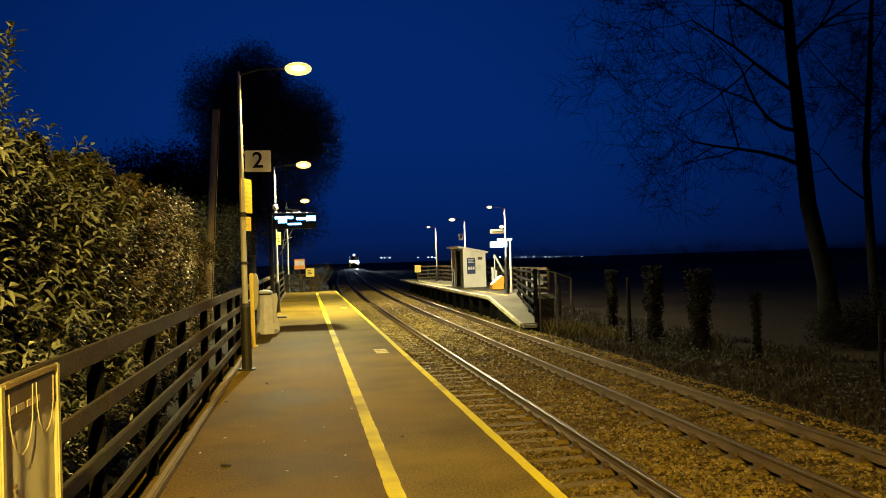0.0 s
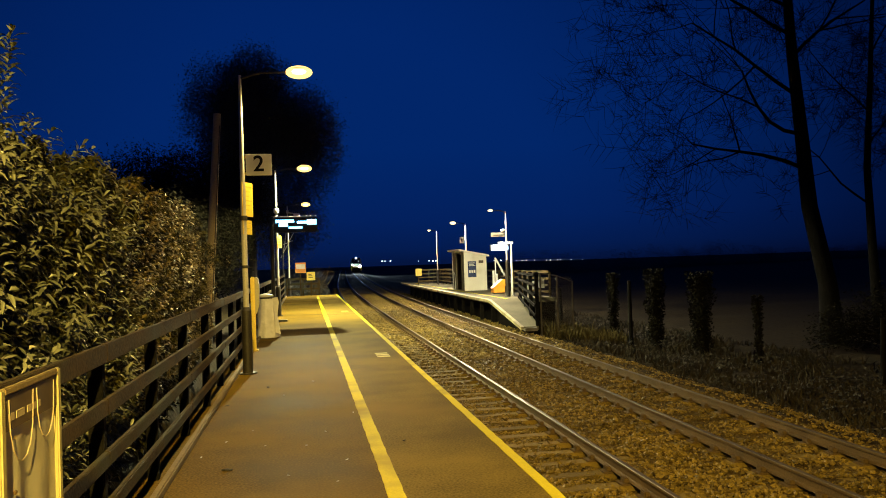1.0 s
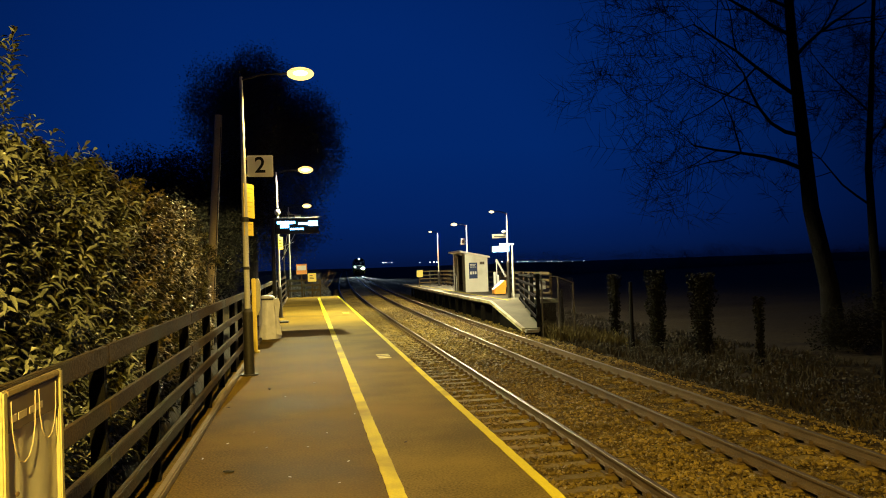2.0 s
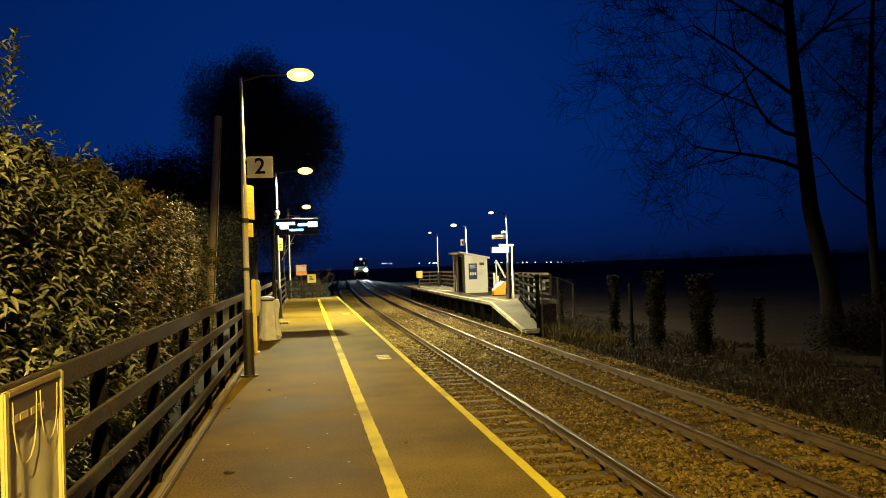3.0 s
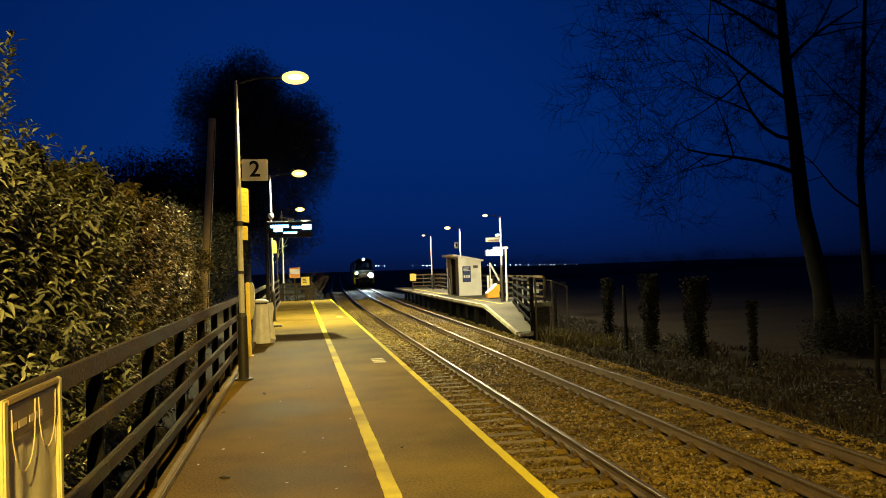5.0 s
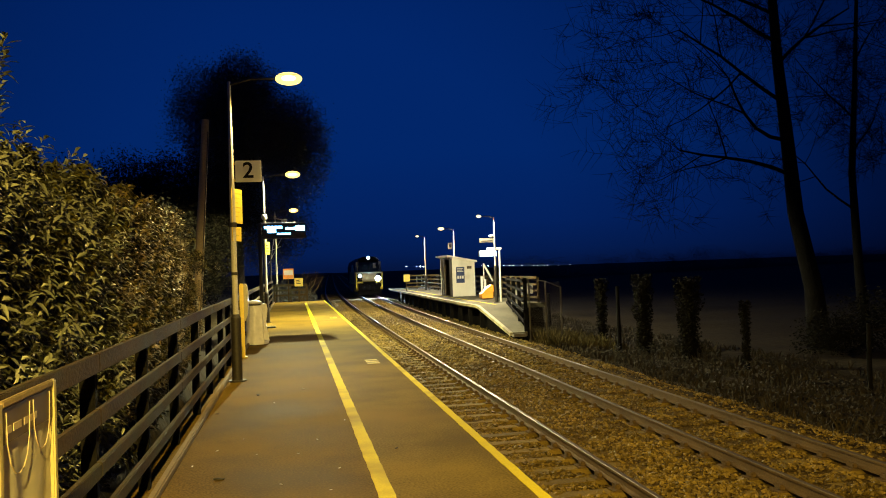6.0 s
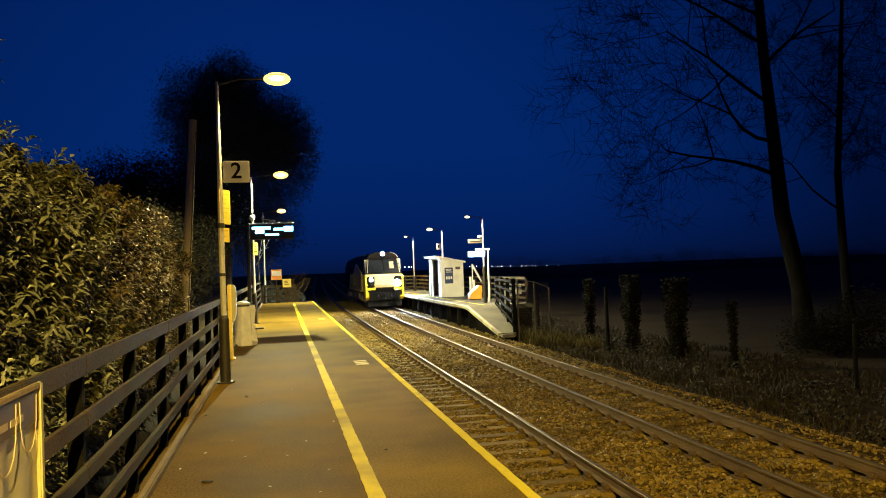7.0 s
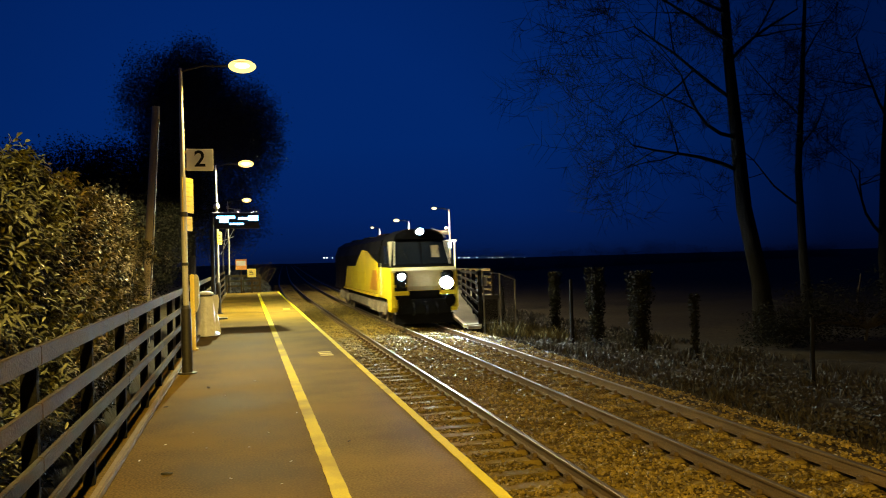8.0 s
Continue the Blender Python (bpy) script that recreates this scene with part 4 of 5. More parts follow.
for i in range(4):
    bm = bmesh.new()
    y = i * 1.8
    z = y * 0.152
    box(bm, -0.07, 0.07, y - 0.07, y + 0.07, z - 0.4, 2.06, 0.01)
    part("post", bm, TREE_BARK, ramp_fence, "dark square post")
for k in range(5):
    bm = bmesh.new()
    z = 0.35 + 0.39 * k
    slope = 0.152 * (1 - k / 4) * 0.6
    prism(bm, [(-0.1, z), (5.5, z + slope * 5.5), (5.5, z + slope * 5.5 + 0.1), (-0.1, z + 0.1)], -0.12, -0.075, "x")
    part("rail", bm, TREE_BARK, ramp_fence)
# wire mesh panel beside the ramp
MESH_WIRE = noise_mat("galvanised_wire", (0.16, 0.15, 0.13), (0.26, 0.25, 0.22), 0.6, 0.3, fine=30, coarse=2, bump=0.05)
mesh_fence = thing("mesh_fence", pose(8.78, 29.75, -0.9, 0, 0, 8), "grey wire mesh fence panel sloping down to the field", "fence")
for x, h in ((0.1, 2.1), (0.8, 2.0), (1.45, 1.75)):
    bm = bmesh.new()
    rod(bm, (x, 0, -0.7), (x, 0, h), 0.035, 0.035, 10)
    part("post", bm, MESH_WIRE, mesh_fence, smooth=True)
bm = bmesh.new()
rod(bm, (0.1, 0, 2.08), (0.8, 0, 1.98), 0.02, 0.02, 8)
rod(bm, (0.8, 0, 1.98), (1.45, 0, 1.73), 0.02, 0.02, 8)
part("top_rail", bm, MESH_WIRE, mesh_fence, smooth=True)
v, f = [], []
for k in range(-44, 32):
    for d in (-1, 1):
        # each wire runs up at a slant and is cut to the panel
        x0 = 0.1 + k * 0.044 if d > 0 else 0.1 + (k + 44) * 0.044
        ends = []
        for u in (0.0, 1.9):
            ends.append((x0 + d * u * 0.7, 0.05 + u))
        (xa, za), (xb, zb) = ends
        lo, hi = max(0.1, min(xa, xb)), min(1.45, max(xa, xb))
        if hi - lo < 0.05:
            continue
        zl, zh = za + (lo - xa) / (xb - xa) * (zb - za), za + (hi - xa) / (xb - xa) * (zb - za)
        i = len(v)
        for px, pz in ((lo, zl), (hi, zh)):
            v += [(px - 0.004, 0, pz), (px + 0.004, 0.004, pz)]
        f.append((i, i + 1, i + 3, i + 2))
mw = new("wire_mesh", raw("wire_mesh", v, f, MESH_WIRE))
mw.parent = mesh_fence
tagged(mw, "crossing wires", kind="stuff")
for x, z in ((9.42, 0.45), (9.85, 0.5)):
    nb = thing("notice_plate", pose(x, 33.0, z), "pale notice plate fixed to the ramp fence", "sign", "notice plates")
    bm = bmesh.new()
    box(bm, -0.17, 0.17, -0.012, 0.0, 0.0, 0.36, 0.005)
    part("plate", bm, WHITE_SIGN, nb)
    bm = bmesh.new()
    rod(bm, (0, 0.025, -z - 1.4), (0, 0.025, 0.4), 0.022, 0.022, 8)
    part("stake", bm, DARK_STEEL, nb, smooth=True)

# grit bin
gb = thing("grit_bin", pose(9.92, 41.0, 0), "orange-yellow plastic grit bin with sloping lid", "grit bin")
bm = bmesh.new()
prism(bm, [(-0.3, 0.06), (0.28, 0.06), (0.3, 0.4), (-0.32, 0.3)], -0.3, 0.3)
part("body", bm, ORANGE, gb)
bm = bmesh.new()
prism(bm, [(-0.34, 0.305), (0.32, 0.405), (0.32, 0.74), (0.2, 0.76)], -0.32, 0.32)
part("lid", bm, ORANGE, gb)
bm = bmesh.new()
box(bm, -0.26, 0.26, -0.26, 0.26, 0.0, 0.058)
part("foot", bm, DARK_STEEL, gb)

# white braced handrail by the shelter
hr = thing("handrail", pose(10.2, 43.6, 0), "white painted handrail with a long leaning brace", "handrail")
bm = bmesh.new()
rod(bm, (0.25, 0, 1.86), (0.95, 0, 0.55), 0.06, 0.06, 10)
part("brace", bm, WHITE_PAINT, hr, smooth=True)
for x in (0.12, 0.3):
    bm = bmesh.new()
    box(bm, x - 0.06, x + 0.06, -0.05, 0.05, 0.0, 1.3 - x, 0.01)
    part("post", bm, WHITE_PAINT, hr)
bm = bmesh.new()
rod(bm, (0.95, 0, 0.0), (0.95, 0, 0.6), 0.04, 0.04, 10)
part("post", bm, DARK_STEEL, hr, smooth=True)
bm = bmesh.new()
rod(bm, (0.25, 0, 0.0), (0.25, 0, 1.9), 0.03, 0.03, 10)
part("post", bm, WHITE_PAINT, hr, smooth=True)

# lit sign cluster on the first far lamp
FAR_LED = glow("far_display_glow", (0.3, 0.68, 1.0), 9.0)
fd = thing("departure_display", pose(9.76, 37.4, 0), "bright white-blue lit display between two posts on the far platform", "display", "departure displays")
bm = bmesh.new()
rod(bm, (0, 0, 0), (0, 0, 2.55), 0.05, 0.045, 14)
part("post", bm, CREAM, fd, smooth=True)
bm = bmesh.new()
box(bm, -0.62, 0.1, -0.06, 0.06, 2.52, 2.62, 0.01)
part("arm", bm, WHITE_PAINT, fd)
bm = bmesh.new()
box(bm, -1.02, -0.12, -0.1, 0.1, 2.2, 2.5, 0.015)
case = part("case", bm, DARK_STEEL, fd, "dark display case")
for x0, x1, z0, z1 in ((-0.98, -0.18, 2.22, 2.48),):
    bm = bmesh.new()
    box(bm, x0, x1, -0.112, -0.101, z0, z1, 0.004)
    part("lit_line", bm, FAR_LED, case, "glowing lines of unreadable writing")
ns = thing("station_sign", pose(9.41, 36.88, 2.86), "pale narrow sign board on the far lamp column", "sign")
bm = bmesh.new()
box(bm, -0.74, -0.02, -0.02, 0.02, 0.0, 0.2, 0.006)
b = part("board", bm, CONCRETE, ns)
bm = bmesh.new()
box(bm, -0.66, -0.12, -0.024, -0.0205, 0.06, 0.1)
part("text_bar", bm, DARK_STEEL, b)
bm = bmesh.new()
ball(bm, (-0.16, 0, 0.3), 0.09, 1.2, 1, 0.8, 14)
part("camera_dome", bm, WHITE_PAINT, ns, "small pale dome", True)
bm = bmesh.new()
rod(bm, (-0.16, 0, 0.28), (-0.02, -0.08, 0.25), 0.02, 0.02, 8)
part("bracket", bm, DARK_STEEL, ns)
ps = thing("platform_number_sign", pose(9.82, 49.9, 2.9), "small pale yellow number sign on the far lamp column", "sign")
bm = bmesh.new()
box(bm, -0.13, 0.13, -0.012, 0.012, 0.0, 0.4, 0.006)
b = part("board", bm, WHITE_SIGN, ps)
bm = bmesh.new()
box(bm, -0.04, 0.05, -0.017, -0.0125, 0.1, 0.3)
part("figure_bar", bm, SIGN_BLACK, b)
bm = bmesh.new()
box(bm, 0.131, 0.27, -0.015, 0.015, 0.18, 0.22)
part("clamp", bm, DARK_STEEL, ps)
ys_ = thing("warning_sign", pose(8.55, 61.2, 0), "square yellow warning sign on a post at the opposite platform end", "sign")
bm = bmesh.new()
box(bm, -0.22, 0.26, -0.03, 0.0, 0.75, 1.3, 0.01)
part("board", bm, SIGN_YELLOW, ys_)
bm = bmesh.new()
box(bm, -0.04, 0.04, 0.001, 0.08, 0, 1.25, 0.006)
part("post", bm, TIMBER, ys_)


# ---- trees ----
def grow(verts, faces, tips, p, d, length, radius, level, rng, lift):
    n = 5
    pts, radii, q, dd = [p], [radius], p, d.normalized()
    for i in range(n):
        dd = (dd + Vector((rng.uniform(-1, 1), rng.uniform(-1, 1), rng.uniform(-1, 1) + lift)) * 0.16).normalized()
        q = q + dd * length / n
        pts.append(q)
        radii.append(radius * (1 - 0.62 * (i + 1) / n))
    tube(verts, faces, pts, radii, 8 if level > 2 else 5 if level > 1 else 3)
    if level == 0:
        tips.append((pts[-1], dd))
        return
    kids = 4 if level > 2 else 5 if level > 1 else 9
    for k in range(kids):
        i = rng.randint(2, n) if k else n
        side = dd.orthogonal()
        side.rotate(Matrix.Rotation(rng.random() * 6.28, 3, dd))
        nd = dd * rng.uniform(0.35, 0.9) + side * rng.uniform(0.5, 1.0)
        grow(verts, faces, tips, pts[i], nd, length * rng.uniform(0.5, 0.78), max(0.009, radii[i] * 0.66), level - 1, rng, lift)


def bare_tree(base, bend, trunk_r, limbs, seed, label):
    """Trunk through the points of bend, limbs as (height share, direction, length)."""
    rng = random.Random(seed)
    tree = thing("tree", pose(*base), label, "tree", "bare trees")
    v, f = [], []
    pts = [Vector(q) for q in bend]
    radii = [trunk_r * (1 - 0.72 * i / (len(pts) - 1)) for i in range(len(pts))]
    radii[0] *= 1.25
    tube(v, f, pts, radii, 24)
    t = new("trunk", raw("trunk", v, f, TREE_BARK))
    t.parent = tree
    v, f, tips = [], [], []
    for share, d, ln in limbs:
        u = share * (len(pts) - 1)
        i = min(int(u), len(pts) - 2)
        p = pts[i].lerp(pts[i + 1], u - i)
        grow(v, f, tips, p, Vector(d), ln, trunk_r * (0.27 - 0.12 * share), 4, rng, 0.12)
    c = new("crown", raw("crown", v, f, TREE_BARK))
    c.parent = tree
    tagged(c, "spreading leafless branches and twigs")
    return tree


bare_tree((18.6, 26, -1.7), [(0, 0, -0.2), (-0.15, 0, 2.2), (-0.75, 0, 5.0), (-0.95, 0, 7.6), (-1.2, 0, 10.5), (-1.15, 0.3, 14), (-1.0, 0.3, 18)], 0.36,
          [(0.42, (-1, 0.0, 0.45), 4.2), (0.5, (-1, -0.3, 0.15), 4.6), (0.58, (-0.9, 0.4, 0.7), 4.6), (0.66, (0.9, 0.1, 0.7), 3.6), (0.7, (-0.9, 0.2, 0.6), 4.4), (0.8, (-0.6, -0.3, 0.9), 4.0), (0.9, (0.6, 0.2, 0.9), 3.5), (1.0, (0, 0, 1), 3.0), (0.75, (-1, 0, 0.2), 4.0)], 3, "tall bare tree with a bent dark trunk beside the line")
bare_tree((21.3, 27, -1.7), [(0, 0, -0.2), (-0.2, 0, 3), (-0.3, 0, 6.5), (0.0, 0, 10), (0.3, 0, 14)], 0.2,
          [(0.4, (-0.8, 0, 0.8), 3.4), (0.55, (0.8, 0.2, 0.9), 3.2), (0.65, (-0.7, 0.2, 0.9), 3.2), (0.8, (0.5, 0, 1), 3), (1.0, (0, 0, 1), 2.5)], 8, "slender bare tree with thin rising branches")
bare_tree((25.2, 27, -1.7), [(0, 0, -0.2), (-0.3, 0, 3), (-0.1, 0, 7), (0.3, 0, 11), (0.4, 0, 15)], 0.3,
          [(0.3, (-0.8, 0, 0.8), 3.6), (0.5, (0.8, 0.2, 0.9), 3.2), (0.6, (-0.7, 0.2, 0.9), 3.6), (0.8, (0.5, 0, 1), 3), (1.0, (0, 0, 1), 2.5)], 9, "tall bare tree at the field edge")


def leafy_tree(base, height, crown, n_leaf, leaf, seed, label, group="evergreen trees", leaf_mat=LEAF_DARK):
    """Trunk and limbs with a ragged crown of many leaves; crown: ellipsoids (x, y, z, rx, ry, rz)."""
    rng = random.Random(seed)
    tree = thing("tree", pose(*base), label, "tree", group)
    v, f, tips = [], [], []
    pts = [Vector((0.15 * math.sin(i), 0.1 * math.cos(i * 1.7), -0.3 + i * height * 0.9 / 6)) for i in range(7)]
    tube(v, f, pts, [0.3 * height / 15 * (1 - 0.12 * i) for i in range(7)], 10)
    for c in crown:
        e = pts[3].lerp(Vector(c[:3]), 0.85)
        tube(v, f, [pts[2], pts[2].lerp(e, 0.5) + Vector((0, 0, 0.2)), e], [0.1, 0.07, 0.03], 6)
    t = new("trunk", raw("trunk", v, f, BARK))
    t.parent = tree
    v, f = [], []
    for i in range(n_leaf):
        cx, cy, cz, rx, ry, rz = crown[rng.randrange(len(crown))]
        d = Vector((rng.gauss(0, 1), rng.gauss(0, 1), rng.gauss(0, 1))).normalized()
        k = rng.random() ** 0.5 * rng.uniform(0.8, 1.0) * (1.12 if rng.random() < 0.1 else 1.0)
        k *= 1 + 0.35 * noise.noise(d * 2.3 + Vector((cx, cy, cz))) + 0.14 * noise.noise(d * 6.0)
        p = Vector((cx + d.x * rx * k, cy + d.y * ry * k, cz + d.z * rz * k))
        a = Vector((rng.gauss(0, 1), rng.gauss(0, 1), rng.gauss(0, 0.6))).normalized()
        b = a.orthogonal().normalized()
        s = leaf * rng.uniform(0.6, 1.4)
        j = len(v)
        v += [p - a * s, p + b * s * 0.5, p + a * s, p - b * s * 0.5]
        f.append((j, j + 1, j + 2, j + 3))
    c = new("crown", raw("crown", v, f, leaf_mat))
    c.parent = tree
    tagged(c, "dense dark foliage with a ragged edge", kind="stuff")
    return tree


leafy_tree((-3.8, 58, -0.1), 17, [(1.2, 0, 9.5, 4.8, 3.5, 4.6), (3.0, 0, 12.2, 3.8, 3, 3.4), (-1.6, 0, 13.4, 3.6, 3, 3.6), (0.6, 0, 15.0, 3.0, 3, 2.8), (2.0, 1, 5.4, 3.8, 3, 4.0), (4.2, 0, 10.5, 3.0, 3, 4.0), (0.8, 0, 12.0, 3.6, 3, 3.6), (-0.6, 0, 10.0, 3.4, 3, 4.0)], 200000, 0.066, 21, "big dark ivy-clad tree beyond the platform")
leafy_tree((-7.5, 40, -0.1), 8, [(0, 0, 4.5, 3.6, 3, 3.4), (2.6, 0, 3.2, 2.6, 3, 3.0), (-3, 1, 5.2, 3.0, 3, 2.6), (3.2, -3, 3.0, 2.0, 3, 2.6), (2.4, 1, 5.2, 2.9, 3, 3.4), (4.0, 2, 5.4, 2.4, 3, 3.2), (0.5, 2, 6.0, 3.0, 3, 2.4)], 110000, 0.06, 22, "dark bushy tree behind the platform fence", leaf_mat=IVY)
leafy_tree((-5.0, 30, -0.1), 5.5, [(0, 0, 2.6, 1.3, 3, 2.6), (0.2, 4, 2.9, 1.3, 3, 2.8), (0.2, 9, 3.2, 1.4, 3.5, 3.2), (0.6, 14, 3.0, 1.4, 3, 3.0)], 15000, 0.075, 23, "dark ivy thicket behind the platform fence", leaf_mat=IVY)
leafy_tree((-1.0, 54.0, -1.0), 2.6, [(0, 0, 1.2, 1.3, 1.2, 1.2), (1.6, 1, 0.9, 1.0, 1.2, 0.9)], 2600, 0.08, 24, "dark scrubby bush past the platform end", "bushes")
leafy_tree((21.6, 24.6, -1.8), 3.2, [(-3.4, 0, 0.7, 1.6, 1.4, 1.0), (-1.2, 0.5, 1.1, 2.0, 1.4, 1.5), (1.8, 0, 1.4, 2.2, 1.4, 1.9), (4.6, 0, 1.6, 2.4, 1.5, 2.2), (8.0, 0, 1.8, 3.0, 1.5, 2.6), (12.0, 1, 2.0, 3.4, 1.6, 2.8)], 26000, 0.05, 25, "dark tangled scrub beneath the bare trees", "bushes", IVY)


# dry twigs leaning over the end of the platform
rng = random.Random(61)
v, f = [], []
for i in range(30):
    p = Vector((rng.uniform(0.1, 0.8), 51.0 + rng.uniform(-0.6, 0.8), -0.7))
    lean = rng.uniform(-0.25, 0.75)
    pts = [p + Vector((lean * u * u * 2.2, 0.1 * math.sin(3 * u + i), u * rng.uniform(1.5, 2.5))) for u in (0.0, 0.3, 0.6, 0.85, 1.0)]
    tube(v, f, pts, [0.011, 0.009, 0.007, 0.005, 0.003], 4)
tagged(new("dry_twigs", raw("dry_twigs", v, f, TIMBER)), "bare dry twigs growing past the platform end", "shrub", kind="stuff")


# ivy-grown fence stumps at the field edge
def stump(x, y, h, w, seed, ivy):
    rng = random.Random(seed)
    z0 = ground_z(x, y)
    st = thing("ivy_post", pose(x, y, z0), "dark ivy-grown post at the field edge" if ivy else "thin dark fence post at the field edge", "post", "field posts")
    bm = bmesh.new()
    rod(bm, (0, 0, -0.3), (rng.uniform(-0.06, 0.06), 0, h), w * 0.4, w * 0.3, 9)
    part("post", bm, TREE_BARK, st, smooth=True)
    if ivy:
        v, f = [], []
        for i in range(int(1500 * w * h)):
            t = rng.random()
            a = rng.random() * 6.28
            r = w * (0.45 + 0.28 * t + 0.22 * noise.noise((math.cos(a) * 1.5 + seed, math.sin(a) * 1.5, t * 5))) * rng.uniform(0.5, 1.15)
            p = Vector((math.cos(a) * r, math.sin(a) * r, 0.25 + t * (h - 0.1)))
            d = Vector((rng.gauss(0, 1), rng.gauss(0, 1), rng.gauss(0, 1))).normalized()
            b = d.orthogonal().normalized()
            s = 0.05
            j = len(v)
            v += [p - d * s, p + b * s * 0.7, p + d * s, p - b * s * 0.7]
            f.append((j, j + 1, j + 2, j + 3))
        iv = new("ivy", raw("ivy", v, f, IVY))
        iv.parent = st
        tagged(iv, "ragged ivy leaves", kind="stuff")


for k, (x, y, h, w, ivy) in enumerate(((12.1, 30.5, 2.6, 0.34, 1), (11.3, 26.9, 2.5, 0.2, 0), (12.7, 27.9, 2.8, 0.52, 1), (13.1, 25.2, 2.7, 0.62, 1), (13.5, 22.4, 2.0, 0.22, 1), (10.9, 33.5, 2.0, 0.2, 0), (14.2, 18.0, 1.7, 0.18, 0))):
    stump(x, y, h, w, 40 + k, ivy)

# ---- rough grass and scrub beside the line ----
rng = random.Random(77)
v, f = [], []
for i in range(22000):
    y = 5 + 45 * rng.random() ** 1.4
    x = 8.75 + 7.5 * rng.random() ** 1.3
    if x < (10.3 if y < 35 else 11.4) and y > 29.2:
        continue
    if noise.noise((x * 0.7, y * 0.7, 9)) < -0.28:
        continue
    z = ground_z(x, y) - 0.02
    if x < 10:
        z = max(z, -1.12 + rise(y) - min(0.42, (x - 8.1) * 0.27) - 0.02)
    h = rng.uniform(0.05, 0.24) * (1 + 0.9 * max(0, noise.noise((x * 0.5, y * 0.5, 2)))) * (0.5 if x < 9.4 else 1.15)
    a = rng.random() * 6.28
    w = 0.012 + 0.0006 * y
    dx, dy = math.cos(a), math.sin(a)
    lx, ly = rng.uniform(-0.7, 0.7) * h, rng.uniform(-0.7, 0.7) * h
    j = len(v)
    v += [(x - dx * w, y - dy * w, z), (x + dx * w, y + dy * w, z), (x + lx * 0.4 + dx * w * 0.7, y + ly * 0.4 + dy * w * 0.7, z + h * 0.6), (x + lx * 0.4 - dx * w * 0.7, y + ly * 0.4 - dy * w * 0.7, z + h * 0.6), (x + lx, y + ly, z + h)]
    f += [(j, j + 1, j + 2, j + 3), (j + 3, j + 2, j + 4)]
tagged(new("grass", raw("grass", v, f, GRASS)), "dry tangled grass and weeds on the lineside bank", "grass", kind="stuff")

# dry weeds crowding the foot of the ramp
rng = random.Random(83)
v, f = [], []
for i in range(2600):
    x, y = 8.85 + 3.2 * rng.random(), 28.9 + 5.6 * rng.random() ** 1.3
    if x < 9.6 and y > 29.5:
        continue
    z = ground_z(x, y) - 0.02
    h = rng.uniform(0.2, 0.85) * (0.55 + 0.45 * noise.noise((x * 1.1, y * 1.1, 4)) + 0.2)
    a = rng.random() * 6.28
    lx, ly = rng.uniform(-0.5, 0.5) * h, rng.uniform(-0.5, 0.5) * h
    dx, dy = 0.018 * math.cos(a), 0.018 * math.sin(a)
    j = len(v)
    v += [(x - dx, y - dy, z), (x + dx, y + dy, z), (x + lx * 0.4 + dx, y + ly * 0.4 + dy, z + h * 0.6), (x + lx * 0.4 - dx, y + ly * 0.4 - dy, z + h * 0.6), (x + lx, y + ly, z + h)]
    f += [(j, j + 1, j + 2, j + 3), (j + 3, j + 2, j + 4)]
tagged(new("weeds", raw("weeds", v, f, DRY_WEED)), "tall dry weeds round the foot of the ramp", "weeds", kind="stuff")

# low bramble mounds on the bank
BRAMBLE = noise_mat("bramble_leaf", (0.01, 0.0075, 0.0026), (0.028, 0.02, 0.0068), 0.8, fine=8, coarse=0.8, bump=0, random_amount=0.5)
rng = random.Random(91)
v, f = [], []
for i in range(150):
    y = 5 + 40 * rng.random() ** 1.2
    x = 9.5 + 5.5 * rng.random()
    if x < 11.2 and y > 28.8:
        continue
    rx, rz = rng.uniform(0.35, 0.95), rng.uniform(0.18, 0.5) * (0.6 if x < 10.2 else 1.0)
    zb = ground_z(x, y)
    for k in range(int(230 * rx)):
        d = Vector((rng.gauss(0, 1), rng.gauss(0, 1), abs(rng.gauss(0, 1)))).normalized()
        q = rng.random() ** 0.4 * (1 + 0.4 * noise.noise(d * 3 + Vector((x, y, 0))))
        p = Vector((x + d.x * rx * q, y + d.y * rx * q, zb + d.z * rz * q))
        a = Vector((rng.gauss(0, 1), rng.gauss(0, 1), rng.gauss(0, 0.5))).normalized()
        b = a.orthogonal().normalized()
        s = rng.uniform(0.025, 0.06)
        j = len(v)
        v += [p - a * s, p + b * s * 0.6, p + a * s, p - b * s * 0.6]
        f.append((j, j + 1, j + 2, j + 3))
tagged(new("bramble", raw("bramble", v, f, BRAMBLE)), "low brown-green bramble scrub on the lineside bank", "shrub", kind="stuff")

# ---- bare hedgerow across the fields ----
rng = random.Random(33)
v, f = [], []
for i in range(300):
    u = rng.random()
    cx, cy = 34 + 150 * u, 150 + 70 * u + rng.uniform(-4, 4)
    top = 1.2 + 2.2 * rng.random() + 2.6 * max(0.0, noise.noise((cx * 0.045, 3.0, 0))) * 2
    zb = ground_z(cx, cy)
    for k in range(300):
        t = rng.random() ** 2.0
        r = 2.4 * (1.1 - 0.6 * t)
        p = Vector((cx + rng.gauss(0, 0.6) * r, cy + rng.gauss(0, 0.6) * r, zb + (top - zb) * t))
        a = Vector((rng.gauss(0, 1), rng.gauss(0, 1), rng.gauss(0, 1))).normalized()
        b = a.orthogonal().normalized()
        q = rng.uniform(0.05, 0.13)
        j = len(v)
        v += [p - a * q, p + b * q * 0.5, p + a * q, p - b * q * 0.5]
        f.append((j, j + 1, j + 2, j + 3))
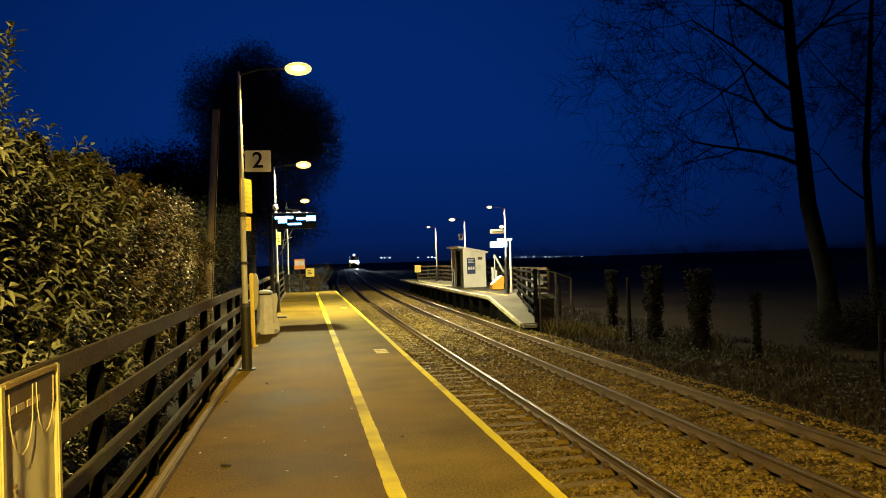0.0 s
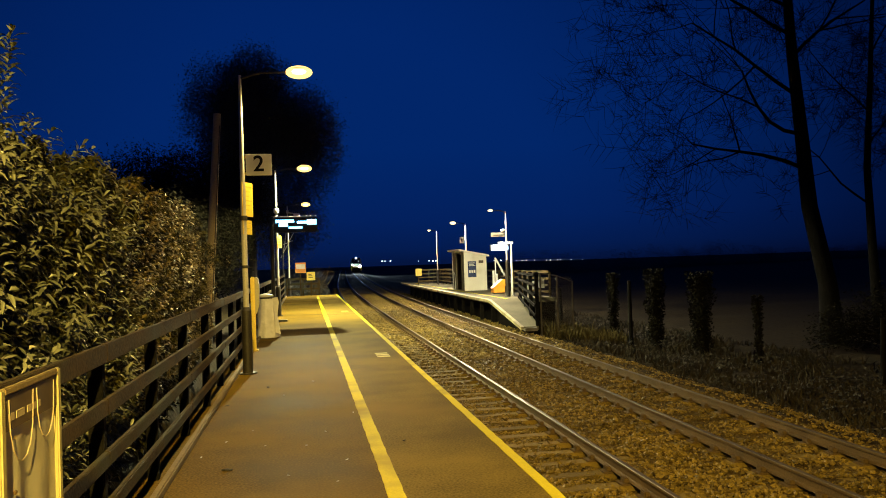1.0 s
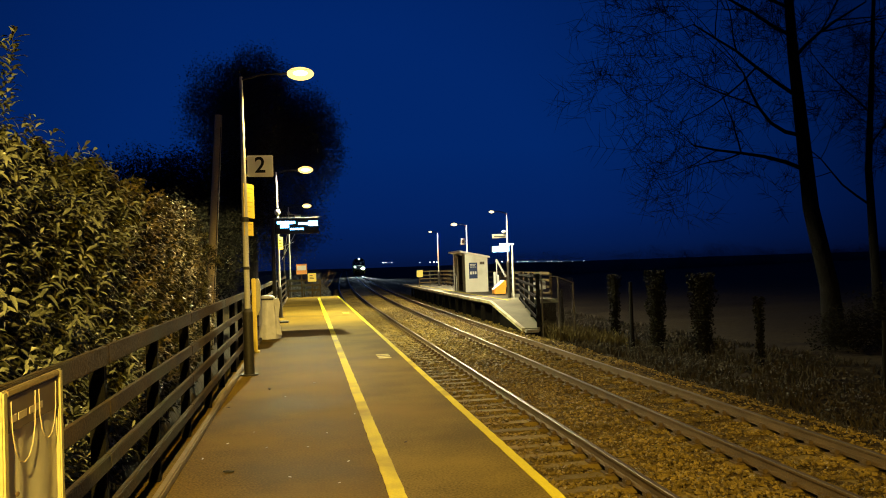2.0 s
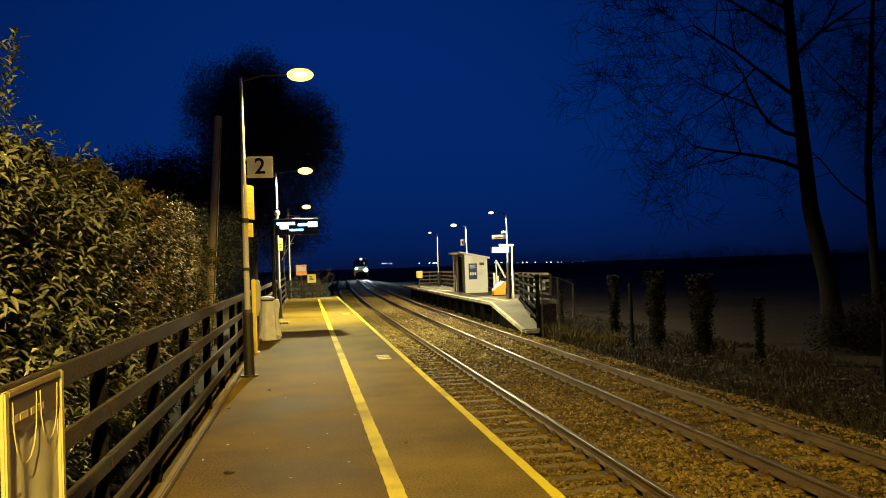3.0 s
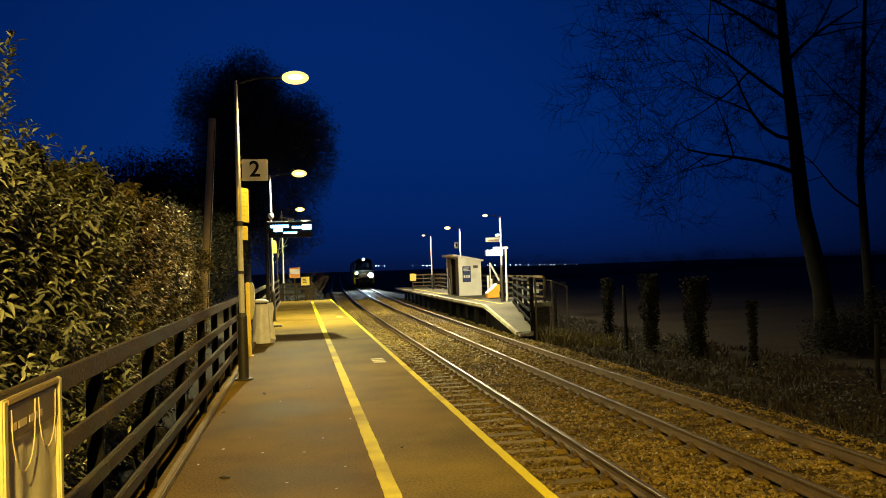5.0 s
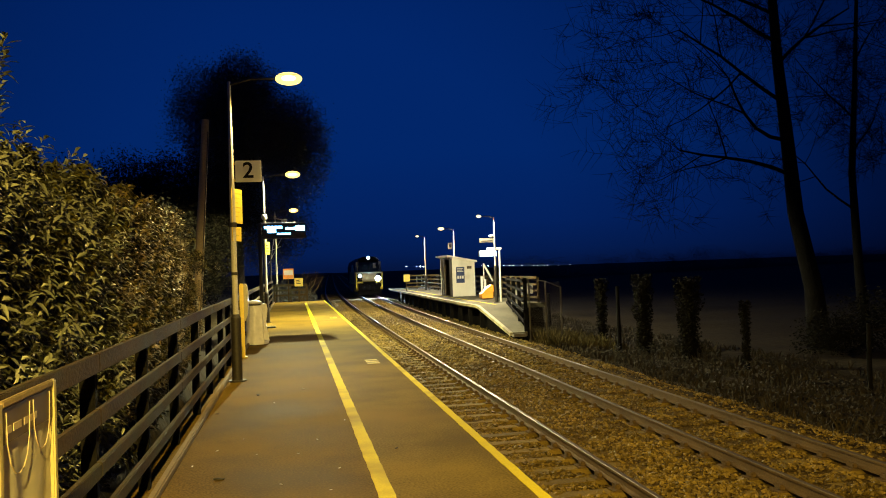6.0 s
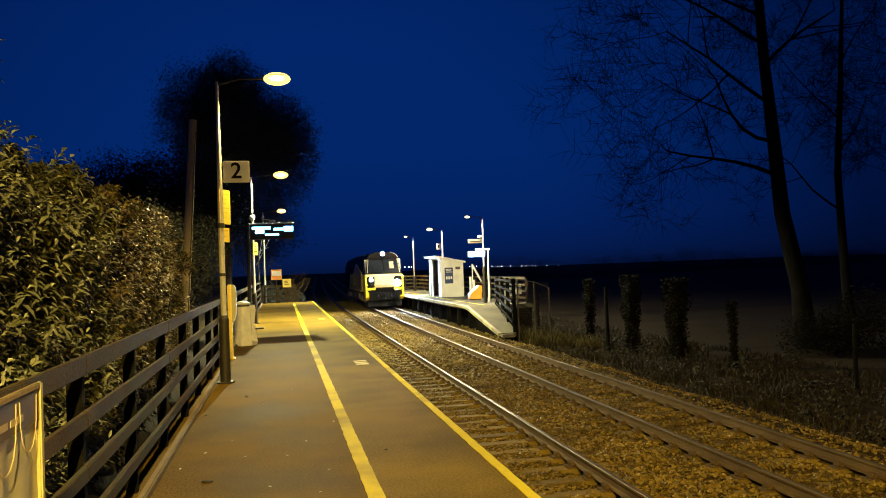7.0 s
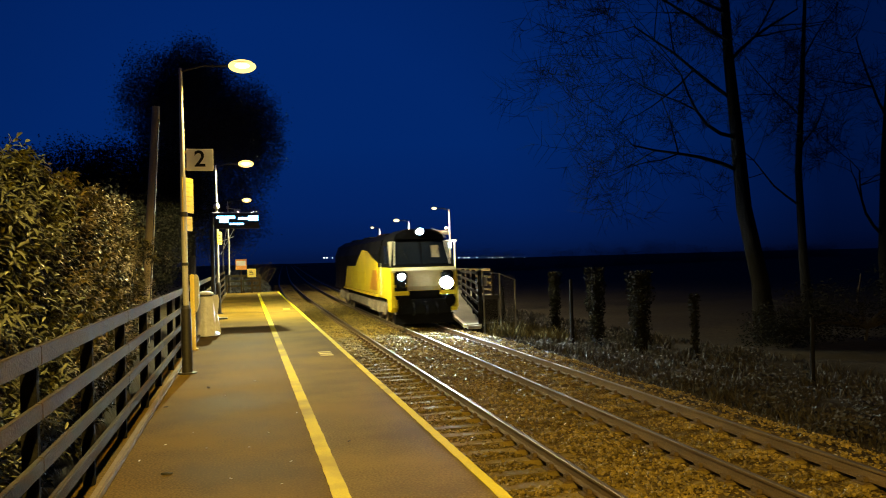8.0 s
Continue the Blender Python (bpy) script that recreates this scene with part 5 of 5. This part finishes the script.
tagged(new("hedgerow", raw("hedgerow", v, f, LEAF_DARK)), "dark ragged hedgerow across the distant fields", "hedge", kind="stuff")

# ---- distance: low hills and the lights of a far town ----
v, f = [], []
for i in range(121):
    a = radians(-75 + i * 1.25)
    h = 12 + 9 * noise.noise((i * 0.13, 1.0, 0)) + 3 * noise.noise((i * 0.6, 4.0, 0))
    v += [(math.sin(a) * 4200, math.cos(a) * 4200, -40), (math.sin(a) * 4200, math.cos(a) * 4200, h - 27)]
for i in range(120):
    f.append((2 * i, 2 * i + 2, 2 * i + 3, 2 * i + 1))
tagged(new("backdrop", raw("backdrop", v, f, HILL)), "low dark hills along the horizon", "hills", kind="structure")
TOWN_GLOW = glow("town_glow", (0.75, 0.88, 1.0), 9.0)
for k, (a, r, e) in enumerate(((5.4, 1.6, 0.1), (5.6, 1.2, 0.1), (6.0, 1.3, 0.1), (8.02, 1.0, 0), (8.75, 1.4, 0.1), (9.03, 2.0, 0.15), (9.24, 1.6, 0.1), (13.4, 1.0, 0.1), (13.89, 1.8, 0.1), (14.69, 1.1, 0.1), (15.0, 1.1, 0.1), (15.4, 1.2, 0.1), (15.69, 2.0, 0.1), (16.29, 1.1, 0.1), (17.1, 1.0, 0.1), (17.4, 1.1, 0.1), (17.89, 0.9, 0.1), (18.1, 0.9, 0.1), (18.88, 0.8, 0.1), (19.67, 0.9, 0.1))):
    x, y = math.sin(radians(a)) * 1500, math.cos(radians(a)) * 1500
    zg = ground_z(x, y)
    z = 1.75 - 1500 * 0.0027 + max(0.0, 19 - a) * 0.7
    tl = thing("town_lamp", pose(x, y, zg), "distant pale town light on a mast", "street lamp", "lights of the far town")
    bm = bmesh.new()
    rod(bm, (0, 0, -0.5), (0, 0, z - zg), 0.15, 0.12, 6)
    part("mast", bm, DARK_STEEL, tl)
    bm = bmesh.new()
    ball(bm, (0, 0, z - zg), r * 0.6, 1, 1, 0.8, 10)
    part("lantern", bm, TOWN_GLOW, tl)

# ---- locomotive ----
LOCO_YELLOW = noise_mat("loco_yellow_paint", (0.74, 0.56, 0.012), (0.85, 0.67, 0.025), 0.38, fine=18, coarse=0.8, bump=0.04, dirt=(0.6, 0.44, 0.03), coat=0.3)
LOCO_ORANGE = noise_mat("loco_orange_paint", (0.62, 0.22, 0.012), (0.76, 0.3, 0.02), 0.38, fine=18, coarse=0.8, bump=0.04, dirt=(0.36, 0.16, 0.03), coat=0.3)
LOCO_BLACK = noise_mat("loco_black_paint", (0.003, 0.003, 0.004), (0.007, 0.007, 0.009), 0.6, fine=18, coarse=0.8, bump=0.06, spec=0.06)
LOCO_CREAM = noise_mat("loco_nose_panel", (0.46, 0.4, 0.24), (0.58, 0.5, 0.31), 0.4, fine=18, coarse=0.9, bump=0.04, dirt=(0.4, 0.32, 0.18))
SCREEN_RAIL = noise_mat("screen_rail_paint", (0.4, 0.37, 0.31), (0.52, 0.48, 0.4), 0.5, fine=18, coarse=0.9, bump=0.04)
LOCO_GLASS = noise_mat("windscreen_glass", (0.008, 0.01, 0.014), (0.012, 0.015, 0.02), 0.18, fine=4, coarse=1, bump=0.0, spec=0.8)
UNDERGEAR = noise_mat("dirty_underframe", (0.2, 0.16, 0.11), (0.38, 0.31, 0.22), 0.8, 0.0, fine=25, coarse=2, bump=0.4)
HEADLIGHT = glow("headlight", (0.66, 0.86, 1.0), 3600.0)
MARKER_LIT = glow("marker_light", (0.5, 0.78, 1.0), 500.0)
MARKER = glow("top_headlight", (0.5, 0.78, 1.0), 260.0)

loco = thing("locomotive", pose(6.47, 60, RAIL_Z), "yellow and black diesel freight locomotive with bright headlights on", "locomotive")


def mirror_pair(fn, name, material, label="", parent=None, smooth=False):
    """The same part on both flanks."""
    for s in (-1, 1):
        bm = bmesh.new()
        fn(bm, s)
        bmesh.ops.recalc_face_normals(bm, faces=bm.faces)
        part(name, bm, material, parent or loco, label, smooth)


# frame and long hood
bm = bmesh.new()
box(bm, -1.25, 1.25, 0.5, 21.3, 1.0, 1.2, 0.02)
part("underframe", bm, LOCO_BLACK, loco)
bm = bmesh.new()
prism(bm, [(-1.24, 1.2), (1.24, 1.2), (1.24, 2.9), (1.05, 3.45), (0.6, 3.72), (-0.6, 3.72), (-1.05, 3.45), (-1.24, 2.9)], 3.4, 20.9)
part("hood", bm, LOCO_BLACK, loco, "black engine hood and roof")
# bodyside panels: yellow with an orange sweep
mirror_pair(lambda b, s: prism(b, [(3.42, 1.22), (15.4, 1.22), (14.2, 2.35), (10.6, 2.35), (9.4, 2.72), (8.0, 3.12), (6.6, 3.05), (5.0, 2.75), (3.42, 2.5)], s * 1.245, s * 1.29, "x"), "side_panel", LOCO_YELLOW, "yellow bodyside with a raised sweep")
mirror_pair(lambda b, s: prism(b, [(3.5, 1.35), (5.6, 1.35), (4.6, 2.2), (3.5, 2.2)], s * 1.291, s * 1.30, "x"), "side_flash", LOCO_ORANGE, "orange flash")
for y in (7.0, 9.5, 12.0):
    mirror_pair(lambda b, s: box(b, min(s * 1.292, s * 1.31), max(s * 1.292, s * 1.31), y, y + 1.6, 1.5, 2.2, 0.006), "louvre_panel", LOCO_YELLOW, "louvred panel")
mirror_pair(lambda b, s: box(b, min(s * 1.20, s * 1.35), max(s * 1.20, s * 1.35), 3.4, 15.5, 1.08, 1.198, 0.01), "sole_bar", LOCO_YELLOW)
# cab: lower body, sides, windscreen, roof
bm = bmesh.new()
prism(bm, [(0.18, 1.1), (3.38, 1.1), (3.38, 2.32), (0.30, 2.32), (0.10, 2.2), (0.02, 1.6)], -1.28, 1.28, "x")
part("cab_body", bm, LOCO_YELLOW, loco, "yellow cab")
bm = bmesh.new()
prism(bm, [(0.06, 1.44), (0.012, 1.6), (0.09, 2.2), (0.28, 2.30), (0.30, 1.44)], -0.65, 0.65, "x")
for vv in bm.verts:
    vv.co.y -= 0.02
bm2 = bmesh.new()
prism(bm2, [(0.14, 1.102), (0.055, 1.425), (0.3, 1.425), (0.3, 1.102)], -1.08, 1.08, "x")
for vv in bm2.verts:
    vv.co.y -= 0.022
part("front_valance", bm2, LOCO_BLACK, loco, "black lower front")
part("nose_panel", bm, LOCO_CREAM, loco, "pale yellow glossy nose panel")
mirror_pair(lambda b, s: box(b, min(s * 0.66, s * 1.17), max(s * 0.66, s * 1.17), -0.03, 0.16, 1.14, 2.18, 0.06), "lamp_cluster", LOCO_BLACK, "black lamp surround")
def lamp_bowl(x, z, r, material, name, label):
    """A shallow round lens in a dark bezel on the lamp surround."""
    bm = bmesh.new()
    rod(bm, (x, -0.045, z), (x, -0.0305, z), r + 0.03, r + 0.035, 24)
    bezel = part("lamp_bezel", bm, LOCO_BLACK, loco, "dark lamp bezel")
    bm = bmesh.new()
    rod(bm, (x, -0.06, z), (x, -0.046, z), r * 0.86, r, 24)
    part(name, bm, material, bezel, label)


# the marker burns on one side, the headlight on the other
lamp_bowl(-0.9, 1.97, 0.12, MARKER_LIT, "marker_lamp", "lit bluish-white marker lamp")
lamp_bowl(0.92, 2.02, 0.07, LOCO_GLASS, "marker_lamp", "unlit small marker lamp")
lamp_bowl(-0.86, 1.68, 0.12, LOCO_GLASS, "headlight", "unlit dark headlight")
lamp_bowl(0.85, 1.7, 0.22, HEADLIGHT, "headlight", "dazzling white headlight")
mirror_pair(lambda b, s: box(b, min(s * 0.62, s * 1.29), max(s * 0.62, s * 1.29), -0.055, 0.1, 1.26, 1.42, 0.015), "bumper_arm", LOCO_YELLOW, "yellow arm of the front corner")
mirror_pair(lambda b, s: prism(b, [(-0.04, 0.78), (0.3, 0.7), (0.3, 2.3), (0.1, 2.2), (0.0, 1.6)], s * 1.175, s * 1.295, "x"), "corner_post", LOCO_YELLOW, "yellow corner of the cab front")
# pale brow across the nose and thin frame round the windscreen
bm = bmesh.new()
prism(bm, [(0.075, 2.13), (0.09, 2.2), (0.27, 2.315), (0.33, 2.315), (0.33, 2.13)], -1.24, 1.24, "x")
for vv in bm.verts:
    vv.co.y -= 0.025
part("brow_panel", bm, LOCO_CREAM, loco, "pale brow above the headlights")
bm = bmesh.new()
prism(bm, [(0.8, 3.31), (0.84, 3.31), (0.87, 3.37), (0.83, 3.37)], -1.0, 1.0, "x")
part("screen_rail", bm, SCREEN_RAIL, loco, "thin grey rail over the windscreen")
mirror_pair(lambda b, s: rod(b, (s * 1.1, 0.32, 2.42), (s * 0.99, 0.8, 3.34), 0.022, 0.022, 8), "screen_rail", SCREEN_RAIL, "thin grey rail beside the windscreen")
# windscreen frame leans back
bm = bmesh.new()
prism(bm, [(0.30, 2.322), (0.85, 3.42), (3.38, 3.42), (3.38, 2.322)], -1.22, 1.22, "x")
for vv in bm.verts:
    if vv.co.z > 3:
        vv.co.x *= 0.84
part("cab_upper", bm, LOCO_BLACK, loco, "black upper cab")
mirror_pair(lambda b, s: prism(b, [(0.345, 2.44), (0.39, 2.44), (0.83, 3.3), (0.785, 3.3)], s * 0.03, s * 1.05, "x"), "windscreen", LOCO_GLASS, "dark windscreen half")
mirror_pair(lambda b, s: rod(b, (s * 0.5, 0.36, 2.42), (s * 0.72, 0.64, 3.05), 0.012, 0.012, 6), "wiper", LOCO_BLACK)
mirror_pair(lambda b, s: prism(b, [(0.95, 2.48), (1.9, 2.48), (1.9, 3.18), (1.22, 3.18)], s * 1.12, s * 1.235, "x"), "cab_side_window", LOCO_GLASS, "cab side window")
mirror_pair(lambda b, s: prism(b, [(0.55, 2.34), (0.68, 2.34), (1.05, 3.34), (0.94, 3.34)], s * 1.0, s * 1.215, "x"), "window_pillar", SCREEN_RAIL, "grey window pillar")
mirror_pair(lambda b, s: box(b, min(s * 1.285, s * 1.30), max(s * 1.285, s * 1.30), 2.3, 3.1, 1.15, 2.28, 0.005), "cab_door", LOCO_YELLOW, "cab door")
mirror_pair(lambda b, s: rod(b, (s * 1.33, 2.22, 1.2), (s * 1.33, 2.22, 2.5), 0.018, 0.018, 8), "handrail", WHITE_PAINT, "pale handrail")
bm = bmesh.new()
prism(bm, [(-1.02, 3.422), (1.02, 3.422), (0.92, 3.62), (0.55, 3.8), (-0.55, 3.8), (-0.92, 3.62)], 0.75, 3.395)
part("cab_roof", bm, LOCO_BLACK, loco, "black cab roof")
bm = bmesh.new()
rod(bm, (0, 0.62, 3.7), (0, 0.78, 3.7), 0.17, 0.19, 20)
th = part("top_lamp", bm, LOCO_BLACK, loco, "roof lamp housing", True)
bm = bmesh.new()
rod(bm, (0, 0.60, 3.7), (0, 0.619, 3.7), 0.12, 0.12, 20)
part("lens", bm, MARKER, th, "bright bluish roof headlight")
# added plate, imitates a pale patch of light on the glass
bm = bmesh.new()
prism(bm, [(0.46, 2.69), (0.475, 2.69), (0.715, 3.16), (0.70, 3.16)], 0.42, 0.72, "x")
part("screen_light_patch", bm, UNDERGEAR, loco, "pale plate imitating a patch of light on the windscreen")
# pale tube stands in for the highlight on the right roof edge
bm = bmesh.new()
tv, tf = [], []
tube(tv, tf, [Vector((0.5, 0.74, 3.82)), Vector((0.78, 0.74, 3.72)), Vector((0.95, 0.74, 3.6)), Vector((1.04, 0.76, 3.44))], [0.018] * 4, 6)
bm.from_mesh(raw("roof_highlight", tv, tf, SCREEN_RAIL))
part("roof_highlight", bm, SCREEN_RAIL, loco, "pale strip imitating the highlight along the cab roof edge")
# front skirt, buffers, steps, coupling, plough
bm = bmesh.new()
prism(bm, [(0.05, 0.55), (0.5, 0.55), (0.5, 1.098), (0.05, 1.098)], -1.05, 1.05, "x")
part("buffer_beam", bm, LOCO_BLACK, loco)
mirror_pair(lambda b, s: (rod(b, (s * 0.87, -0.45, 1.05), (s * 0.87, 0.06, 1.05), 0.1, 0.12, 14), rod(b, (s * 0.87, -0.5, 1.05), (s * 0.87, -0.45, 1.05), 0.24, 0.24, 18)), "buffer", LOCO_BLACK, "round sprung buffer", None, True)
mirror_pair(lambda b, s: prism(b, [(0.2, 0.62), (0.8, 0.62), (1.1, 1.098), (0.0, 1.098), (0.0, 0.8), (0.12, 0.7)], s * 1.06, s * 1.29, "x"), "corner_step", LOCO_YELLOW, "yellow corner step")
bm = bmesh.new()
prism(bm, [(0.1, 0.16), (0.45, 0.2), (0.5, 0.52), (0.2, 0.545)], -1.15, 1.15, "x")
part("snowplough", bm, LOCO_BLACK, loco, "black snowplough")
bm = bmesh.new()
box(bm, -0.07, 0.07, -0.3, 0.05, 0.88, 1.02, 0.02)
rod(bm, (0, -0.28, 0.9), (0, -0.3, 0.5), 0.03, 0.03, 8)
part("coupling", bm, LOCO_BLACK, loco)
for x in (-0.45, 0.45):
    bm = bmesh.new()
    pts = [(x, 0.04, 0.98), (x, -0.1, 0.8), (x, -0.08, 0.6), (x, 0.04, 0.5)]
    for p, q in zip(pts, pts[1:]):
        rod(bm, p, q, 0.025, 0.025, 8)
    part("brake_hose", bm, LOCO_BLACK, loco)
# bogies with wheels, fuel tank
for y0 in (2.0, 14.9):
    bm = bmesh.new()
    for s in (-1, 1):
        prism(bm, [(y0, 0.75), (y0 + 0.3, 0.45), (y0 + 4.2, 0.45), (y0 + 4.5, 0.75), (y0 + 4.2, 0.98), (y0 + 0.3, 0.98)], s * 0.98, s * 1.12, "x")
    box(bm, -0.98, 0.98, y0 + 1.2, y0 + 1.5, 0.5, 0.8)
    box(bm, -0.98, 0.98, y0 + 3.0, y0 + 3.3, 0.5, 0.8)
    bog = part("bogie", bm, UNDERGEAR, loco, "dusty brown bogie frame")
    for k in range(3):
        for s in (-1, 1):
            bm = bmesh.new()
            y = y0 + 0.5 + 1.75 * k
            rod(bm, (s * 0.68, y, 0.53), (s * 0.81, y, 0.53), 0.53, 0.53, 28)
            rod(bm, (s * 0.82, y, 0.53), (s * 1.15, y, 0.53), 0.14, 0.12, 14)
            part("wheel", bm, UNDERGEAR, bog, "steel wheel", True)
        for s in (-1, 1):
            bm = bmesh.new()
            box(bm, s * 1.13 - 0.06, s * 1.13 + 0.06, y0 + 0.35 + 1.75 * k, y0 + 0.65 + 1.75 * k, 0.4, 0.78, 0.02)
            part("axle_box", bm, UNDERGEAR, bog)
bm = bmesh.new()
prism(bm, [(-1.15, 0.9), (-1.15, 0.5), (-0.85, 0.28), (0.85, 0.28), (1.15, 0.5), (1.15, 0.9)], 7.2, 14.2)
part("fuel_tank", bm, UNDERGEAR, loco, "dusty fuel tank")
for y in (6.0, 11.0, 16.0):
    bm = bmesh.new()
    box(bm, -0.5, 0.5, y, y + 2.4, 3.722, 3.82, 0.03)
    part("roof_grille", bm, LOCO_BLACK, loco)

# ---- sleepers and rail chairs ----
bm = bmesh.new()
box(bm, -1.28, 1.28, -0.125, 0.125, -0.15, 0.0, 0.012)
sleeper_mesh = finish("sleeper", bm, SLEEPER)
bm = bmesh.new()
box(bm, -0.18, 0.18, -0.1, 0.1, 0.0, 0.022, 0.004)
for s in (-1, 1):
    box(bm, s * 0.1 - 0.035, s * 0.1 + 0.035, -0.07, 0.07, 0.02, 0.085, 0.012)
chair_mesh = finish("rail_chair", bm, RAIL_RUST)
TOP = RAIL_Z - 0.165
rng = random.Random(3)
late_v, late_f = [], []
for a, b in ((R0, R1), (R2, R3)):
    for i in range(230):
        y = 4.0 + 0.61 * i
        if a == R2 and y < 6.5:
            continue
        turn = -math.degrees(math.atan((off(y + 1) - off(y - 1)) / 2)) + rng.uniform(-0.5, 0.5)
        m = pose((a + b) / 2 + off(y) + rng.uniform(-0.02, 0.02), y + rng.uniform(-0.02, 0.02), TOP - 0.022 + rise(y), 0, 0, turn)
        if i < 150:
            s = new("sleeper", sleeper_mesh)
            s.matrix_basis = m
            s.parent = track
        else:
            k = len(late_v)
            late_v += [m @ Vector(c) for c in ((-1.28, -0.125, 0), (1.28, -0.125, 0), (1.28, 0.125, 0), (-1.28, 0.125, 0))]
            late_f.append((k, k + 1, k + 2, k + 3))
        if y < 45:
            for x in (a, b):
                c = new("rail_chair", chair_mesh)
                c.matrix_basis = pose(x + off(y), m.translation.y, TOP - 0.021 + rise(y), 0, 0, turn)
                c.parent = track
for a, b in ((R0, R1), (R2, R3)):
    for i in range(20):
        m = pose((a + b) / 2 + off(0), 3.39 - 0.61 * i, TOP - 0.022)
        k = len(late_v)
        late_v += [m @ Vector(c) for c in ((-1.28, -0.125, 0), (1.28, -0.125, 0), (1.28, 0.125, 0), (-1.28, 0.125, 0))]
        late_f.append((k, k + 1, k + 2, k + 3))
ls = new("distant_sleepers", raw("distant_sleepers", late_v, late_f, SLEEPER))
ls.parent = track
tagged(ls, kind="stuff")


# ---- what moves ----
def motions():
    """The train runs down the far track towards the camera."""
    rows = []
    for k in range(33):
        t = k * 0.25
        y = 29.9 + 23.6 * (8.0 - t)
        turn = -math.degrees(math.atan((off(y + 12) - off(y)) / 12))
        rows.append((t, pose(6.47 + off(y), y, RAIL_Z + rise(y), 0, 0, turn)))
    walk(loco, rows)


motions()
